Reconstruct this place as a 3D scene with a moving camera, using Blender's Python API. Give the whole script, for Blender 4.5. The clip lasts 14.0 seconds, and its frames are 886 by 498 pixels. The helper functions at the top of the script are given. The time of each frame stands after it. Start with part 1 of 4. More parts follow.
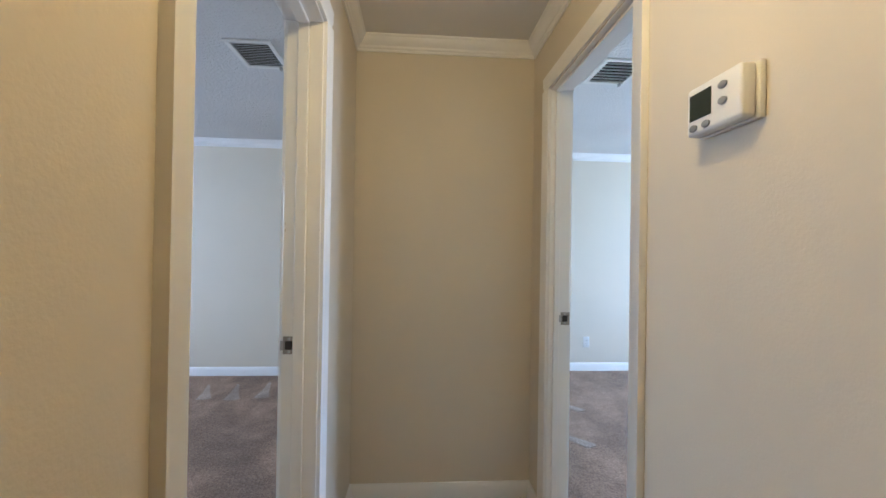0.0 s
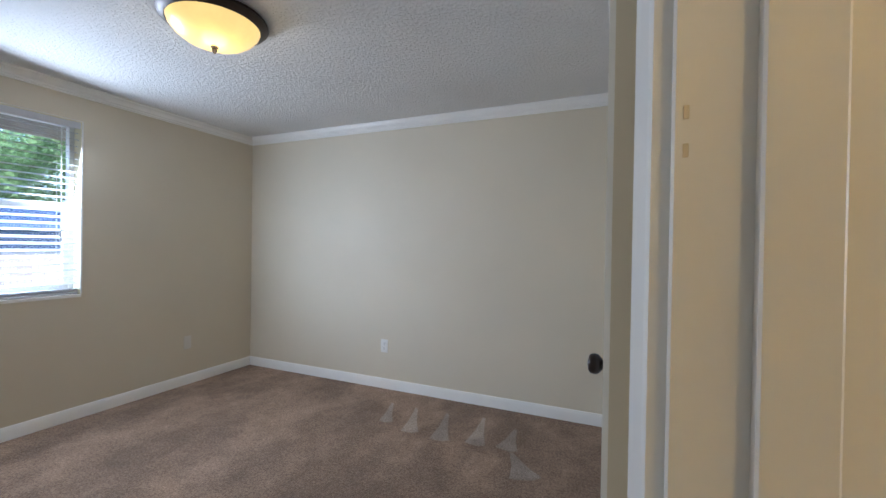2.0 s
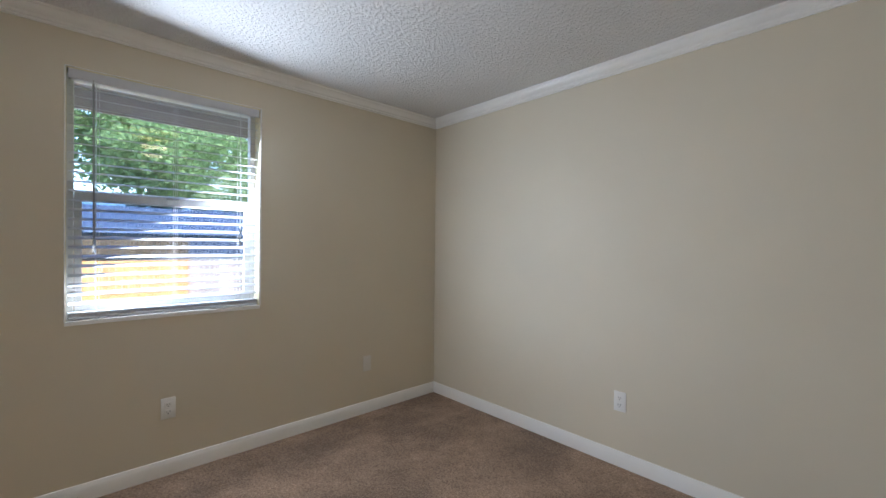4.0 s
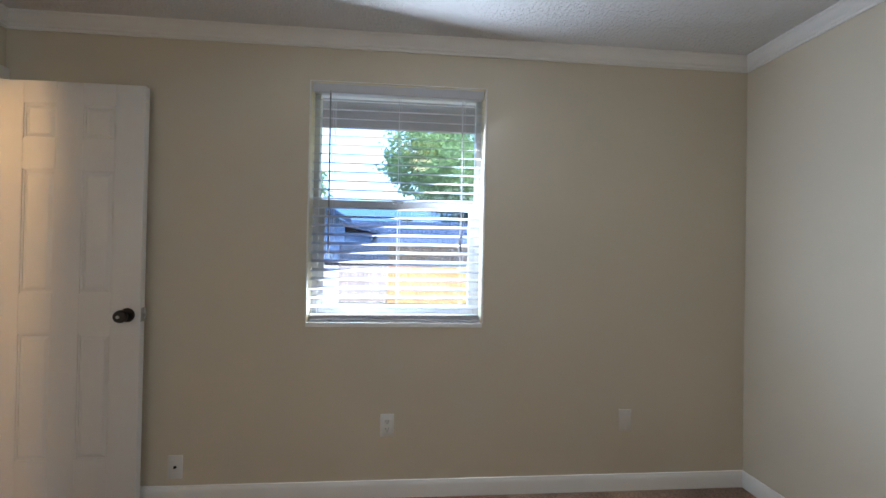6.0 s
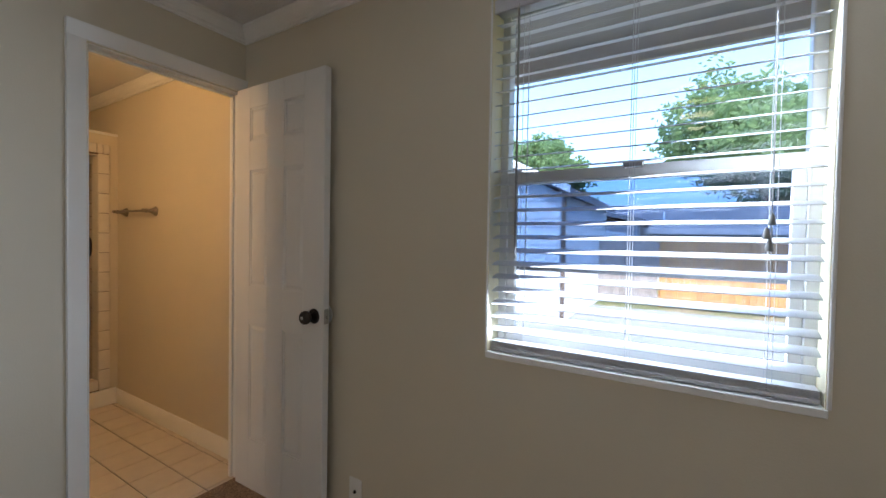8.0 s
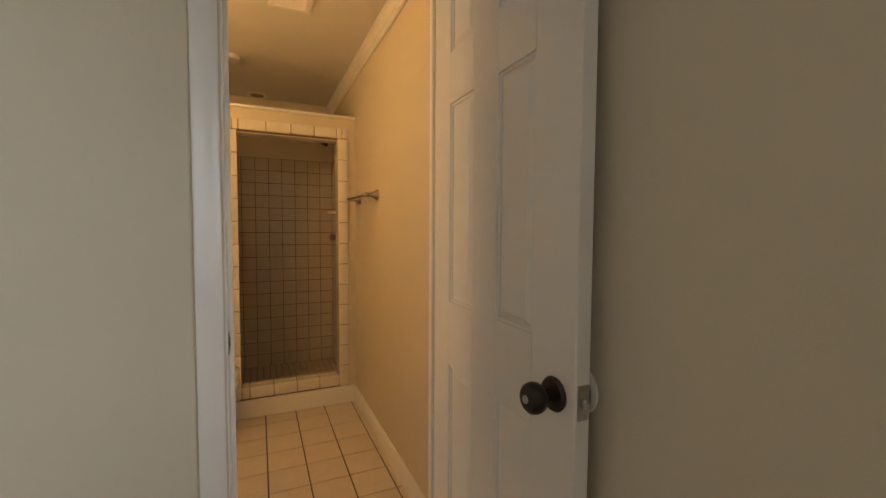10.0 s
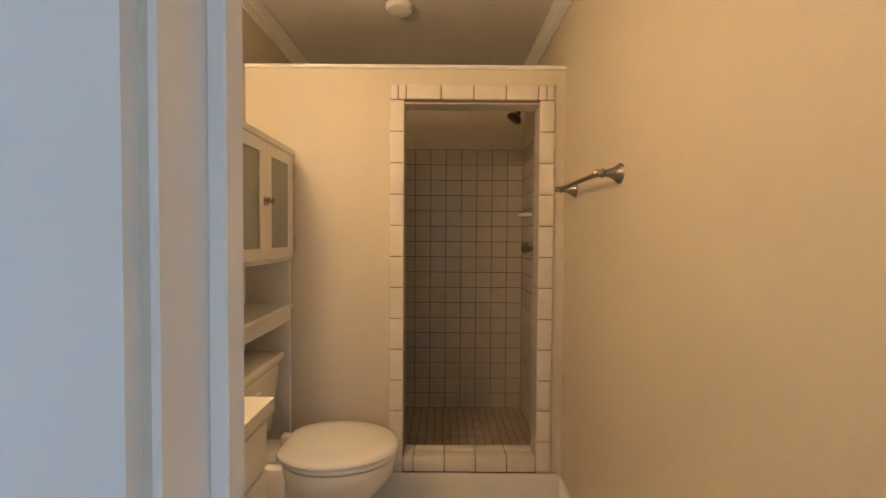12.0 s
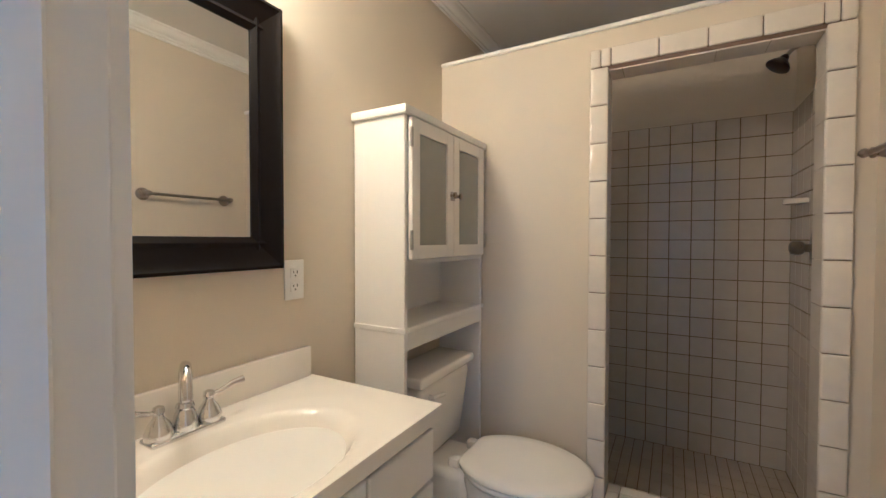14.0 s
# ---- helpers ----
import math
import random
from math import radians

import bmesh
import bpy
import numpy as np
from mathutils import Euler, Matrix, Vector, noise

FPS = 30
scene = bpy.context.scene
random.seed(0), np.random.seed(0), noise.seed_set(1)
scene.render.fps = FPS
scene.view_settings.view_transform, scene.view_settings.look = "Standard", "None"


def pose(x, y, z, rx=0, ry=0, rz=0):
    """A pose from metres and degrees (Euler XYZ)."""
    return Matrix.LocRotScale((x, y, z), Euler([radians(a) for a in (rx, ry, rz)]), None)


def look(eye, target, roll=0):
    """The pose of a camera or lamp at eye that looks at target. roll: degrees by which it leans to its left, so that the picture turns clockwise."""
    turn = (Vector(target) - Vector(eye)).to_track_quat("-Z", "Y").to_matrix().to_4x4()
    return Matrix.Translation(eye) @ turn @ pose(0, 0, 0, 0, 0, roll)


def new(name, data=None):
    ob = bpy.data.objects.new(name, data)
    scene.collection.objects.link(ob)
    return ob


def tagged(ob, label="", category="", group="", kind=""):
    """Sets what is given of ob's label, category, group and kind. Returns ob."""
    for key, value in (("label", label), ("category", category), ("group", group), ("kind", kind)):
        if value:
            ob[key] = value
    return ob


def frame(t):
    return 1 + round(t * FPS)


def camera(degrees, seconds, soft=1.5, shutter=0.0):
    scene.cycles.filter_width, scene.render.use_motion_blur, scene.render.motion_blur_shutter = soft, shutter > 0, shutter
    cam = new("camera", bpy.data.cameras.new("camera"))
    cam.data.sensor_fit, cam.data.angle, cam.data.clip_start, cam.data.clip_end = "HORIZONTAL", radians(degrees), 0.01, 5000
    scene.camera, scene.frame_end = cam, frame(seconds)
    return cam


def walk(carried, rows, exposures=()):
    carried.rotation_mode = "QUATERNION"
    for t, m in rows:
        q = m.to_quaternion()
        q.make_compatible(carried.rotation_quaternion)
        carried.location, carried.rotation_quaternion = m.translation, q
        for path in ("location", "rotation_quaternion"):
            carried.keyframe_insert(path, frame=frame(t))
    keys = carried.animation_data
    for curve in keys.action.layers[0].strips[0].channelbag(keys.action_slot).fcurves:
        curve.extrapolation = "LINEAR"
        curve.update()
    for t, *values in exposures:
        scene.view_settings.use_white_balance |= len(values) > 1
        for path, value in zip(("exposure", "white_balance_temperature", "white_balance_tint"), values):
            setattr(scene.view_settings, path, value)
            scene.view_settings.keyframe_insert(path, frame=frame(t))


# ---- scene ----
cam = camera(94.7, 14.0)
PATH = [
    (0, (4.003, -0.42, 1.29), (4.138, 1.575, 1.304), 0.9),
    (0.5, (3.999, -0.122, 1.343), (3.953, 1.877, 1.325), 0.7),
    (1, (3.854, 0.175, 1.349), (3.605, 2.159, 1.323), 0.7),
    (1.5, (3.692, 0.458, 1.3), (3.173, 2.389, 1.282), 0.8),
    (2, (3.543, 0.675, 1.295), (2.75, 2.511, 1.279), 0.9),
    (2.5, (3.281, 0.83, 1.277), (2.28, 2.561, 1.257), 0.9),
    (2.7, (3.19, 0.925, 1.278), (2.115, 2.612, 1.256), 0.8),
    (5, (2.33, 1.735, 1.299), (0.535, 2.617, 1.297), 0.9),
    (5.5, (2.204, 1.874, 1.301), (0.268, 2.379, 1.304), 1.1),
    (6, (2.121, 1.945, 1.277), (0.128, 2.112, 1.294), 1.1),
    (6.5, (1.914, 2.023, 1.309), (-0.076, 1.828, 1.312), 1.2),
    (7, (1.747, 2.047, 1.313), (-0.19, 1.549, 1.297), 1.3),
    (7.5, (1.525, 2.092, 1.325), (-0.313, 1.305, 1.294), 1.2),
    (8, (1.31, 2.048, 1.301), (-0.396, 1.004, 1.255), 1.0),
    (8.5, (1.088, 1.892, 1.294), (-0.444, 0.608, 1.243), 0.9),
    (9, (0.885, 1.72, 1.278), (-0.433, 0.217, 1.214), 0.7),
    (11.3, (0.428, 0.475, 1.257), (0.164, -1.506, 1.186), 0.3),
    (11.5, (0.461, 0.37, 1.249), (0.256, -1.619, 1.199), 0.4),
    (12, (0.515, 0.211, 1.249), (0.513, -1.788, 1.195), 0.4),
    (12.5, (0.49, 0.099, 1.236), (0.766, -1.881, 1.179), 0.3),
    (13, (0.494, 0.051, 1.23), (1.029, -1.876, 1.177), -0.0),
    (13.5, (0.487, 0.029, 1.221), (1.268, -1.811, 1.173), -0.0),
    (14, (0.474, -0.012, 1.221), (1.455, -1.755, 1.177), 0.1),
]
# seconds, stops, kelvin, tint
EXPOSURES = [(0, 3.25, 4600, 10), (0.5, 3.2, 5150, 10), (1.5, 3.05, 5300, 10), (2.0, 2.95, 5150, 10), (2.6, 3.05, 5350, 10), (5, 2.6, 5550, 10), (6.5, 2.75, 5200, 10), (7.5, 2.5, 5100, 10), (8.5, 2.25, 6400, 10), (9, 2.2, 7200, 10),
             (11.3, 3.03, 4900, 7), (12, 2.97, 4800, 7), (12.6, 2.95, 4100, 6), (13.2, 3.13, 3750, 5), (14, 3.1, 3650, 5)]
walk(cam, [(t, look(eye, target, roll)) for t, eye, target, roll in PATH], EXPOSURES)

# ---------------------------------------------------------------- world, sun and large lights
world = bpy.data.worlds.new("sky")
scene.world = world
world.use_nodes = True
wt = world.node_tree
sky = wt.nodes.new("ShaderNodeTexSky")
sky.sky_type = "NISHITA"
sky.sun_disc = False
sky.sun_elevation = radians(58)
sky.sun_rotation = radians(61)
sky.air_density, sky.dust_density = 1.0, 3.0
wt.nodes["Background"].inputs[1].default_value = 0.15
wt.links.new(sky.outputs[0], wt.nodes["Background"].inputs[0])


def lamp(name, kind, loc, power, colour, target=None, size=0.1, size_y=None, angle=None):
    data = bpy.data.lights.new(name, kind)
    data.energy, data.color = power, colour
    if kind == "AREA":
        data.size = size
        if size_y:
            data.shape, data.size_y = "RECTANGLE", size_y
    elif kind == "SUN":
        data.angle = radians(angle)
    else:
        data.shadow_soft_size = size
    ob = new(name, data)
    ob.matrix_world = look(loc, target) if target else pose(*loc)
    return ob


lamp("sun", "SUN", (0, 0, 20), 2.0, (1, 0.95, 0.86), target=(-9.2, -5.1, 5.0), angle=0.5)
# daylight through the bedroom window
lamp("window_daylight", "AREA", (-0.004, 1.882, 1.52), 6.5, (0.93, 0.965, 1.0), target=(2.5, 2.45, 0.9), size=0.86, size_y=1.15)
# daylight through the second bedroom's window
lamp("second_window_daylight", "AREA", (8.05, 2.2, 1.5), 7.6, (0.82, 0.92, 1.0), target=(5, 2.6, 1.2), size=1.4, size_y=1.2)
# warm lamps
lamp("hall_lamp_glow", "POINT", (4.1, 0.1, 2.22), 1.7, (1, 0.64, 0.235), size=0.05)
lamp("vanity_glow", "POINT", (1.35, -0.505, 1.99), 3.9, (1, 0.56, 0.21), size=0.08)
lamp("bedroom_lamp_glow", "POINT", (1.735, 2.045, 2.18), 0.38, (1, 0.75, 0.42), size=0.1)

# ---------------------------------------------------------------- materials


def nodes(name, rough=0.5, metal=0.0):
    m = bpy.data.materials.new(name)
    m.use_nodes = True
    b = m.node_tree.nodes["Principled BSDF"]
    b.inputs["Roughness"].default_value, b.inputs["Metallic"].default_value = rough, metal
    return m, m.node_tree, b


def coords(nt, scale=(1, 1, 1)):
    geo = nt.nodes.new("ShaderNodeNewGeometry")
    mp = nt.nodes.new("ShaderNodeMapping")
    mp.inputs["Scale"].default_value = scale
    nt.links.new(geo.outputs["Position"], mp.inputs[0])
    return mp.outputs[0]


def noise_tex(nt, vec, scale, detail=4, rough=0.55):
    n = nt.nodes.new("ShaderNodeTexNoise")
    n.inputs["Scale"].default_value, n.inputs["Detail"].default_value, n.inputs["Roughness"].default_value = scale, detail, rough
    nt.links.new(vec, n.inputs["Vector"])
    return n.outputs["Fac"]


def ramp(nt, fac, stops):
    r = nt.nodes.new("ShaderNodeValToRGB")
    els = r.color_ramp.elements
    for i, (p, c) in enumerate(stops):
        e = els[i] if i < 2 else els.new(p)
        e.position = p
        e.color = (*c, 1) if len(c) == 3 else c
    nt.links.new(fac, r.inputs[0])
    return r.outputs[0]


def mix(nt, fac, a, b, mode="MIX"):
    n = nt.nodes.new("ShaderNodeMix")
    n.data_type, n.blend_type = "RGBA", mode
    for sock, v in ((n.inputs[0], fac), (n.inputs[6], a), (n.inputs[7], b)):
        if hasattr(v, "links"):
            nt.links.new(v, sock)
        else:
            sock.default_value = v if isinstance(v, float) else (*v, 1)
    return n.outputs[2]


def bump(nt, b, height, strength, dist):
    n = nt.nodes.new("ShaderNodeBump")
    n.inputs["Strength"].default_value, n.inputs["Distance"].default_value = strength, dist
    nt.links.new(height, n.inputs["Height"])
    nt.links.new(n.outputs[0], b.inputs["Normal"])


def scaled(c, k):
    return tuple(min(1, v * k) for v in c)


def painted(name, colour, rough=0.6, grain=0.15, var=0.05, scale=260, blotch=1.4, dist=0.002):
    m, nt, b = nodes(name, rough)
    v = coords(nt)
    big = noise_tex(nt, v, blotch, 5)
    col = ramp(nt, big, [(0.3, scaled(colour, 1 - var)), (0.7, scaled(colour, 1 + var))])
    nt.links.new(col, b.inputs["Base Color"])
    bump(nt, b, noise_tex(nt, v, scale, 3), grain, dist)
    return m


WALL = painted("beige_wall_paint", (0.66, 0.595, 0.465), 0.62, 0.25, 0.025, 170)
TRIM = painted("white_trim_paint", (0.84, 0.825, 0.785), 0.28, 0.06, 0.03, 60, 3)
DOORW = painted("white_door_paint", (0.80, 0.785, 0.75), 0.33, 0.08, 0.02, 120, 3)
CABW = painted("white_cabinet_paint", (0.82, 0.80, 0.75), 0.35, 0.04, 0.015, 90, 3)
VINYL = painted("white_vinyl", (0.78, 0.78, 0.76), 0.3, 0.03, 0.02, 80, 4)
CREAM = painted("cream_window_reveal", (0.80, 0.72, 0.48), 0.5, 0.1, 0.05, 90, 6)
PLASTIC = painted("white_plastic", (0.80, 0.79, 0.75), 0.3, 0.02, 0.01, 80, 4)
PORC = painted("white_porcelain", (0.84, 0.81, 0.74), 0.08, 0.0, 0.01, 30, 3)
MARBLE = painted("cultured_marble_white", (0.84, 0.80, 0.72), 0.14, 0.0, 0.02, 30, 5)
PALE = painted("pale_beige_plastic", (0.68, 0.65, 0.585), 0.4, 0.03, 0.01, 80, 4)
SLAT = painted("white_blind_slat", (0.62, 0.625, 0.64), 0.4, 0.04, 0.02, 120, 8)
def translucent(m, share):
    """Lets some light through a thin painted slat."""
    nt = m.node_tree
    b = nt.nodes["Principled BSDF"]
    t = nt.nodes.new("ShaderNodeBsdfTranslucent")
    t.inputs[0].default_value = (0.85, 0.86, 0.86, 1)
    mx = nt.nodes.new("ShaderNodeMixShader")
    mx.inputs[0].default_value = share
    nt.links.new(b.outputs[0], mx.inputs[1])
    nt.links.new(t.outputs[0], mx.inputs[2])
    nt.links.new(mx.outputs[0], nt.nodes["Material Output"].inputs[0])


translucent(SLAT, 0.12)
# near-black: shade of holes, ducts and toe kick put into colour; panes too
DARKM = painted("hollow_shade_black", (0.02, 0.018, 0.016), 0.7, 0.1, 0.1, 60, 3)
GROUT = painted("dark_grout", (0.09, 0.07, 0.055), 0.85, 0.3, 0.2, 300, 6)
GROUTL = painted("brown_grout", (0.16, 0.11, 0.075), 0.85, 0.3, 0.2, 300, 6)
CONC = painted("pale_concrete", (0.165, 0.165, 0.16), 0.85, 0.5, 0.10, 60, 0.5, 0.01)
HOUSE = painted("pale_grey_siding", (0.38, 0.41, 0.44), 0.6, 0.2, 0.06, 20, 0.6)
HOUSEW = painted("white_garage_paint", (0.58, 0.57, 0.55), 0.5, 0.1, 0.04, 20, 0.6)
SOFFIT = painted("brown_soffit_paint", (0.44, 0.39, 0.36), 0.7, 0.2, 0.08, 60, 1.2)
POST = painted("brown_post_paint", (0.10, 0.07, 0.05), 0.6, 0.2, 0.15, 40, 3)


def ceiling_material():
    m, nt, b = nodes("knockdown_ceiling", 0.8)
    v = coords(nt)
    vo = noise_tex(nt, v, 52, 3, 0.6)
    flat = ramp(nt, vo, [(0.47, (0, 0, 0)), (0.60, (1, 1, 1))])
    fine = noise_tex(nt, v, 220, 3)
    h = mix(nt, 0.22, flat, fine)
    col = ramp(nt, noise_tex(nt, v, 1.1, 4), [(0.3, (0.70, 0.69, 0.67)), (0.7, (0.77, 0.76, 0.74))])
    nt.links.new(col, b.inputs["Base Color"])
    bump(nt, b, h, 0.8, 0.0055)
    return m


CEIL = ceiling_material()
CEILF = painted("smooth_ceiling_paint", (0.74, 0.72, 0.68), 0.7, 0.3, 0.03, 120)


def carpet_material(name, a, b_):
    m, nt, b = nodes(name, 0.95)
    b.inputs["Sheen Weight"].default_value = 0.04
    v = coords(nt)
    tuft = noise_tex(nt, v, 230, 2, 0.7)
    clump = noise_tex(nt, v, 95, 3, 0.7)
    # long vacuum strokes and brushed patches
    st = coords(nt, (1.7, 1.0, 1))
    stroke = ramp(nt, noise_tex(nt, st, 1.5, 3, 0.55), [(0.40, (0.84,) * 3), (0.50, (1.0,) * 3), (0.58, (1.22,) * 3)])
    patch = ramp(nt, noise_tex(nt, v, 5.5, 4, 0.6), [(0.36, (0.84,) * 3), (0.62, (1.06,) * 3)])
    base = ramp(nt, clump, [(0.3, scaled(a, 0.62)), (0.68, b_)])
    base = mix(nt, ramp(nt, tuft, [(0.35, (0.45,) * 3), (0.6, (0, 0, 0))]), base, scaled(a, 0.35))
    col = mix(nt, 1.0, base, mix(nt, 1.0, stroke, patch, "MULTIPLY"), "MULTIPLY")
    nt.links.new(col, b.inputs["Base Color"])
    bump(nt, b, mix(nt, 0.45, tuft, clump), 1.0, 0.014)
    return m


CARPET = carpet_material("brown_plush_carpet", (0.31, 0.195, 0.125), (0.52, 0.365, 0.25))
CARPETL = carpet_material("brushed_carpet_pile", (0.42, 0.32, 0.24), (0.64, 0.52, 0.41))


def tile_material(name, colour, rough, var=0.06):
    m, nt, b = nodes(name, rough)
    info = nt.nodes.new("ShaderNodeObjectInfo")
    v = coords(nt)
    n = ramp(nt, noise_tex(nt, v, 14, 4), [(0.3, scaled(colour, 0.95)), (0.7, scaled(colour, 1.03))])
    r = ramp(nt, info.outputs["Random"], [(0.0, (1 - var,) * 3), (1.0, (1, 1, 1))])
    nt.links.new(mix(nt, 1.0, n, r, "MULTIPLY"), b.inputs["Base Color"])
    bump(nt, b, noise_tex(nt, v, 9, 2), 0.05, 0.01)
    return m


TILEW = tile_material("glazed_wall_tile", (0.62, 0.56, 0.47), 0.07)
TILET = tile_material("glazed_trim_tile", (0.76, 0.71, 0.62), 0.10, 0.03)
TILEF = tile_material("floor_tile", (0.72, 0.63, 0.52), 0.3)
TILES = tile_material("shower_floor_tile", (0.50, 0.42, 0.33), 0.4, 0.12)


def metal(name, colour, rough, metal_=1.0):
    m, nt, b = nodes(name, rough, metal_)
    v = coords(nt)
    c = ramp(nt, noise_tex(nt, v, 40, 3), [(0.3, scaled(colour, 0.85)), (0.7, colour)])
    nt.links.new(c, b.inputs["Base Color"])
    r = nt.nodes.new("ShaderNodeMapRange")
    r.inputs[3].default_value, r.inputs[4].default_value = rough * 0.8, rough * 1.3
    nt.links.new(noise_tex(nt, v, 90, 3), r.inputs[0])
    nt.links.new(r.outputs[0], b.inputs["Roughness"])
    return m


CHROME = metal("polished_chrome", (0.78, 0.78, 0.78), 0.06)
NICKEL = metal("brushed_nickel", (0.36, 0.32, 0.27), 0.28)
BRONZE = metal("oil_rubbed_bronze", (0.055, 0.045, 0.04), 0.33, 0.8)
STEEL = metal("worn_steel", (0.5, 0.49, 0.46), 0.35)
BLACK = painted("black_stained_wood", (0.005, 0.0035, 0.003), 0.5, 0.15, 0.3, 70, 8)
BLACK.node_tree.nodes["Principled BSDF"].inputs["Specular IOR Level"].default_value = 0.2
LCD = painted("grey_green_display", (0.03, 0.04, 0.035), 0.15, 0.0, 0.05, 40)
GREY = painted("grey_rubber_button", (0.25, 0.25, 0.24), 0.5, 0.05, 0.05, 60)


def glass(name, alpha, tint):
    m, nt, b = nodes(name, 0.02)
    t = nt.nodes.new("ShaderNodeBsdfTransparent")
    g = nt.nodes.new("ShaderNodeBsdfGlossy")
    g.inputs["Roughness"].default_value = 0.02
    t.inputs[0].default_value = (*tint, 1)
    mx = nt.nodes.new("ShaderNodeMixShader")
    mx.inputs[0].default_value = alpha
    nt.links.new(t.outputs[0], mx.inputs[1])
    nt.links.new(g.outputs[0], mx.inputs[2])
    nt.links.new(mx.outputs[0], nt.nodes["Material Output"].inputs[0])
    return m


GLASS = glass("window_glass", 0.05, (0.95, 0.97, 1.0))


def screen_material():
    m, nt, b = nodes("insect_screen_mesh", 0.6)
    b.inputs["Base Color"].default_value = (0.10, 0.12, 0.16, 1)
    t = nt.nodes.new("ShaderNodeBsdfTransparent")
    t.inputs[0].default_value = (0.44, 0.54, 0.70, 1)
    mx = nt.nodes.new("ShaderNodeMixShader")
    mx.inputs[0].default_value = 0.08
    nt.links.new(t.outputs[0], mx.inputs[1])
    nt.links.new(b.outputs[0], mx.inputs[2])
    nt.links.new(mx.outputs[0], nt.nodes["Material Output"].inputs[0])
    return m


SCREEN = screen_material()


def frosted():
    m, nt, b = nodes("frosted_glass", 0.35)
    c = ramp(nt, noise_tex(nt, coords(nt), 6, 3), [(0.3, (0.30, 0.31, 0.27)), (0.7, (0.34, 0.35, 0.31))])
    nt.links.new(c, b.inputs["Base Color"])
    return m


FROST = frosted()
MIRROR = nodes("mirror_glass", 0.01, 1.0)[0]
MIRROR.node_tree.nodes["Principled BSDF"].inputs["Base Color"].default_value = (0.86, 0.87, 0.86, 1)


def glow_material(name, colour, strength):
    m, nt, b = nodes(name, 0.3)
    v = coords(nt)
    c = ramp(nt, noise_tex(nt, v, 7, 5, 0.65), [(0.3, scaled(colour, 0.86)), (0.7, colour)])
    nt.links.new(c, b.inputs["Base Color"])
    nt.links.new(c, b.inputs["Emission Color"])
    b.inputs["Emission Strength"].default_value = strength
    return m


AMBER = glow_material("amber_alabaster_glass", (1.0, 0.62, 0.18), 0.14)
BULB = glow_material("warm_bulb_glass", (1.0, 0.7, 0.35), 0.5)


def wood_board(name, a, b_):
    m, nt, b = nodes(name, 0.8)
    info = nt.nodes.new("ShaderNodeObjectInfo")
    v = coords(nt, (14, 14, 1.2))
    g = ramp(nt, noise_tex(nt, v, 5, 6, 0.6), [(0.25, a), (0.75, b_)])
    r = ramp(nt, info.outputs["Random"], [(0.0, (0.72,) * 3), (1.0, (1, 1, 1))])
    nt.links.new(mix(nt, 1.0, g, r, "MULTIPLY"), b.inputs["Base Color"])
    bump(nt, b, noise_tex(nt, v, 12, 4), 0.4, 0.01)
    return m


FENCEN = wood_board("new_cedar_board", (0.34, 0.15, 0.04), (0.52, 0.27, 0.09))
FENCEO = wood_board("weathered_grey_board", (0.17, 0.14, 0.12), (0.34, 0.28, 0.24))
BARK = wood_board("tree_bark", (0.07, 0.05, 0.035), (0.16, 0.12, 0.085))


def roof_material():
    m, nt, b = nodes("grey_shingle", 0.9)
    v = coords(nt)
    c = ramp(nt, noise_tex(nt, v, 9, 5, 0.7), [(0.3, (0.10, 0.10, 0.11)), (0.7, (0.20, 0.19, 0.19))])
    nt.links.new(c, b.inputs["Base Color"])
    bump(nt, b, noise_tex(nt, v, 30, 4), 0.7, 0.02)
    return m


ROOF = roof_material()


def leaf_material():
    m, nt, b = nodes("green_leaf", 0.5)
    geo = nt.nodes.new("ShaderNodeNewGeometry")
    c = ramp(nt, geo.outputs["Random Per Island"], [(0.0, (0.08, 0.13, 0.05)), (0.6, (0.12, 0.19, 0.07)), (1.0, (0.17, 0.25, 0.10))])
    nt.links.new(c, b.inputs["Base Color"])
    t = nt.nodes.new("ShaderNodeBsdfTranslucent")
    t.inputs[0].default_value = (0.30, 0.42, 0.18, 1)
    mx = nt.nodes.new("ShaderNodeMixShader")
    mx.inputs[0].default_value = 0.5
    nt.links.new(b.outputs[0], mx.inputs[1])
    nt.links.new(t.outputs[0], mx.inputs[2])
    nt.links.new(mx.outputs[0], nt.nodes["Material Output"].inputs[0])
    return m


LEAF = leaf_material()


def ground_material():
    m, nt, b = nodes("patchy_lawn", 0.95)
    v = coords(nt)
    c = ramp(nt, noise_tex(nt, v, 0.9, 6, 0.65), [(0.35, (0.07, 0.105, 0.025)), (0.5, (0.14, 0.135, 0.045)), (0.62, (0.21, 0.17, 0.08))])
    f = ramp(nt, noise_tex(nt, v, 45, 4, 0.7), [(0.3, (0.55,) * 3), (0.7, (1, 1, 1))])
    nt.links.new(mix(nt, 1.0, c, f, "MULTIPLY"), b.inputs["Base Color"])
    bump(nt, b, noise_tex(nt, v, 60, 4), 0.8, 0.03)
    return m


LAWN = ground_material()

# ---------------------------------------------------------------- mesh helpers


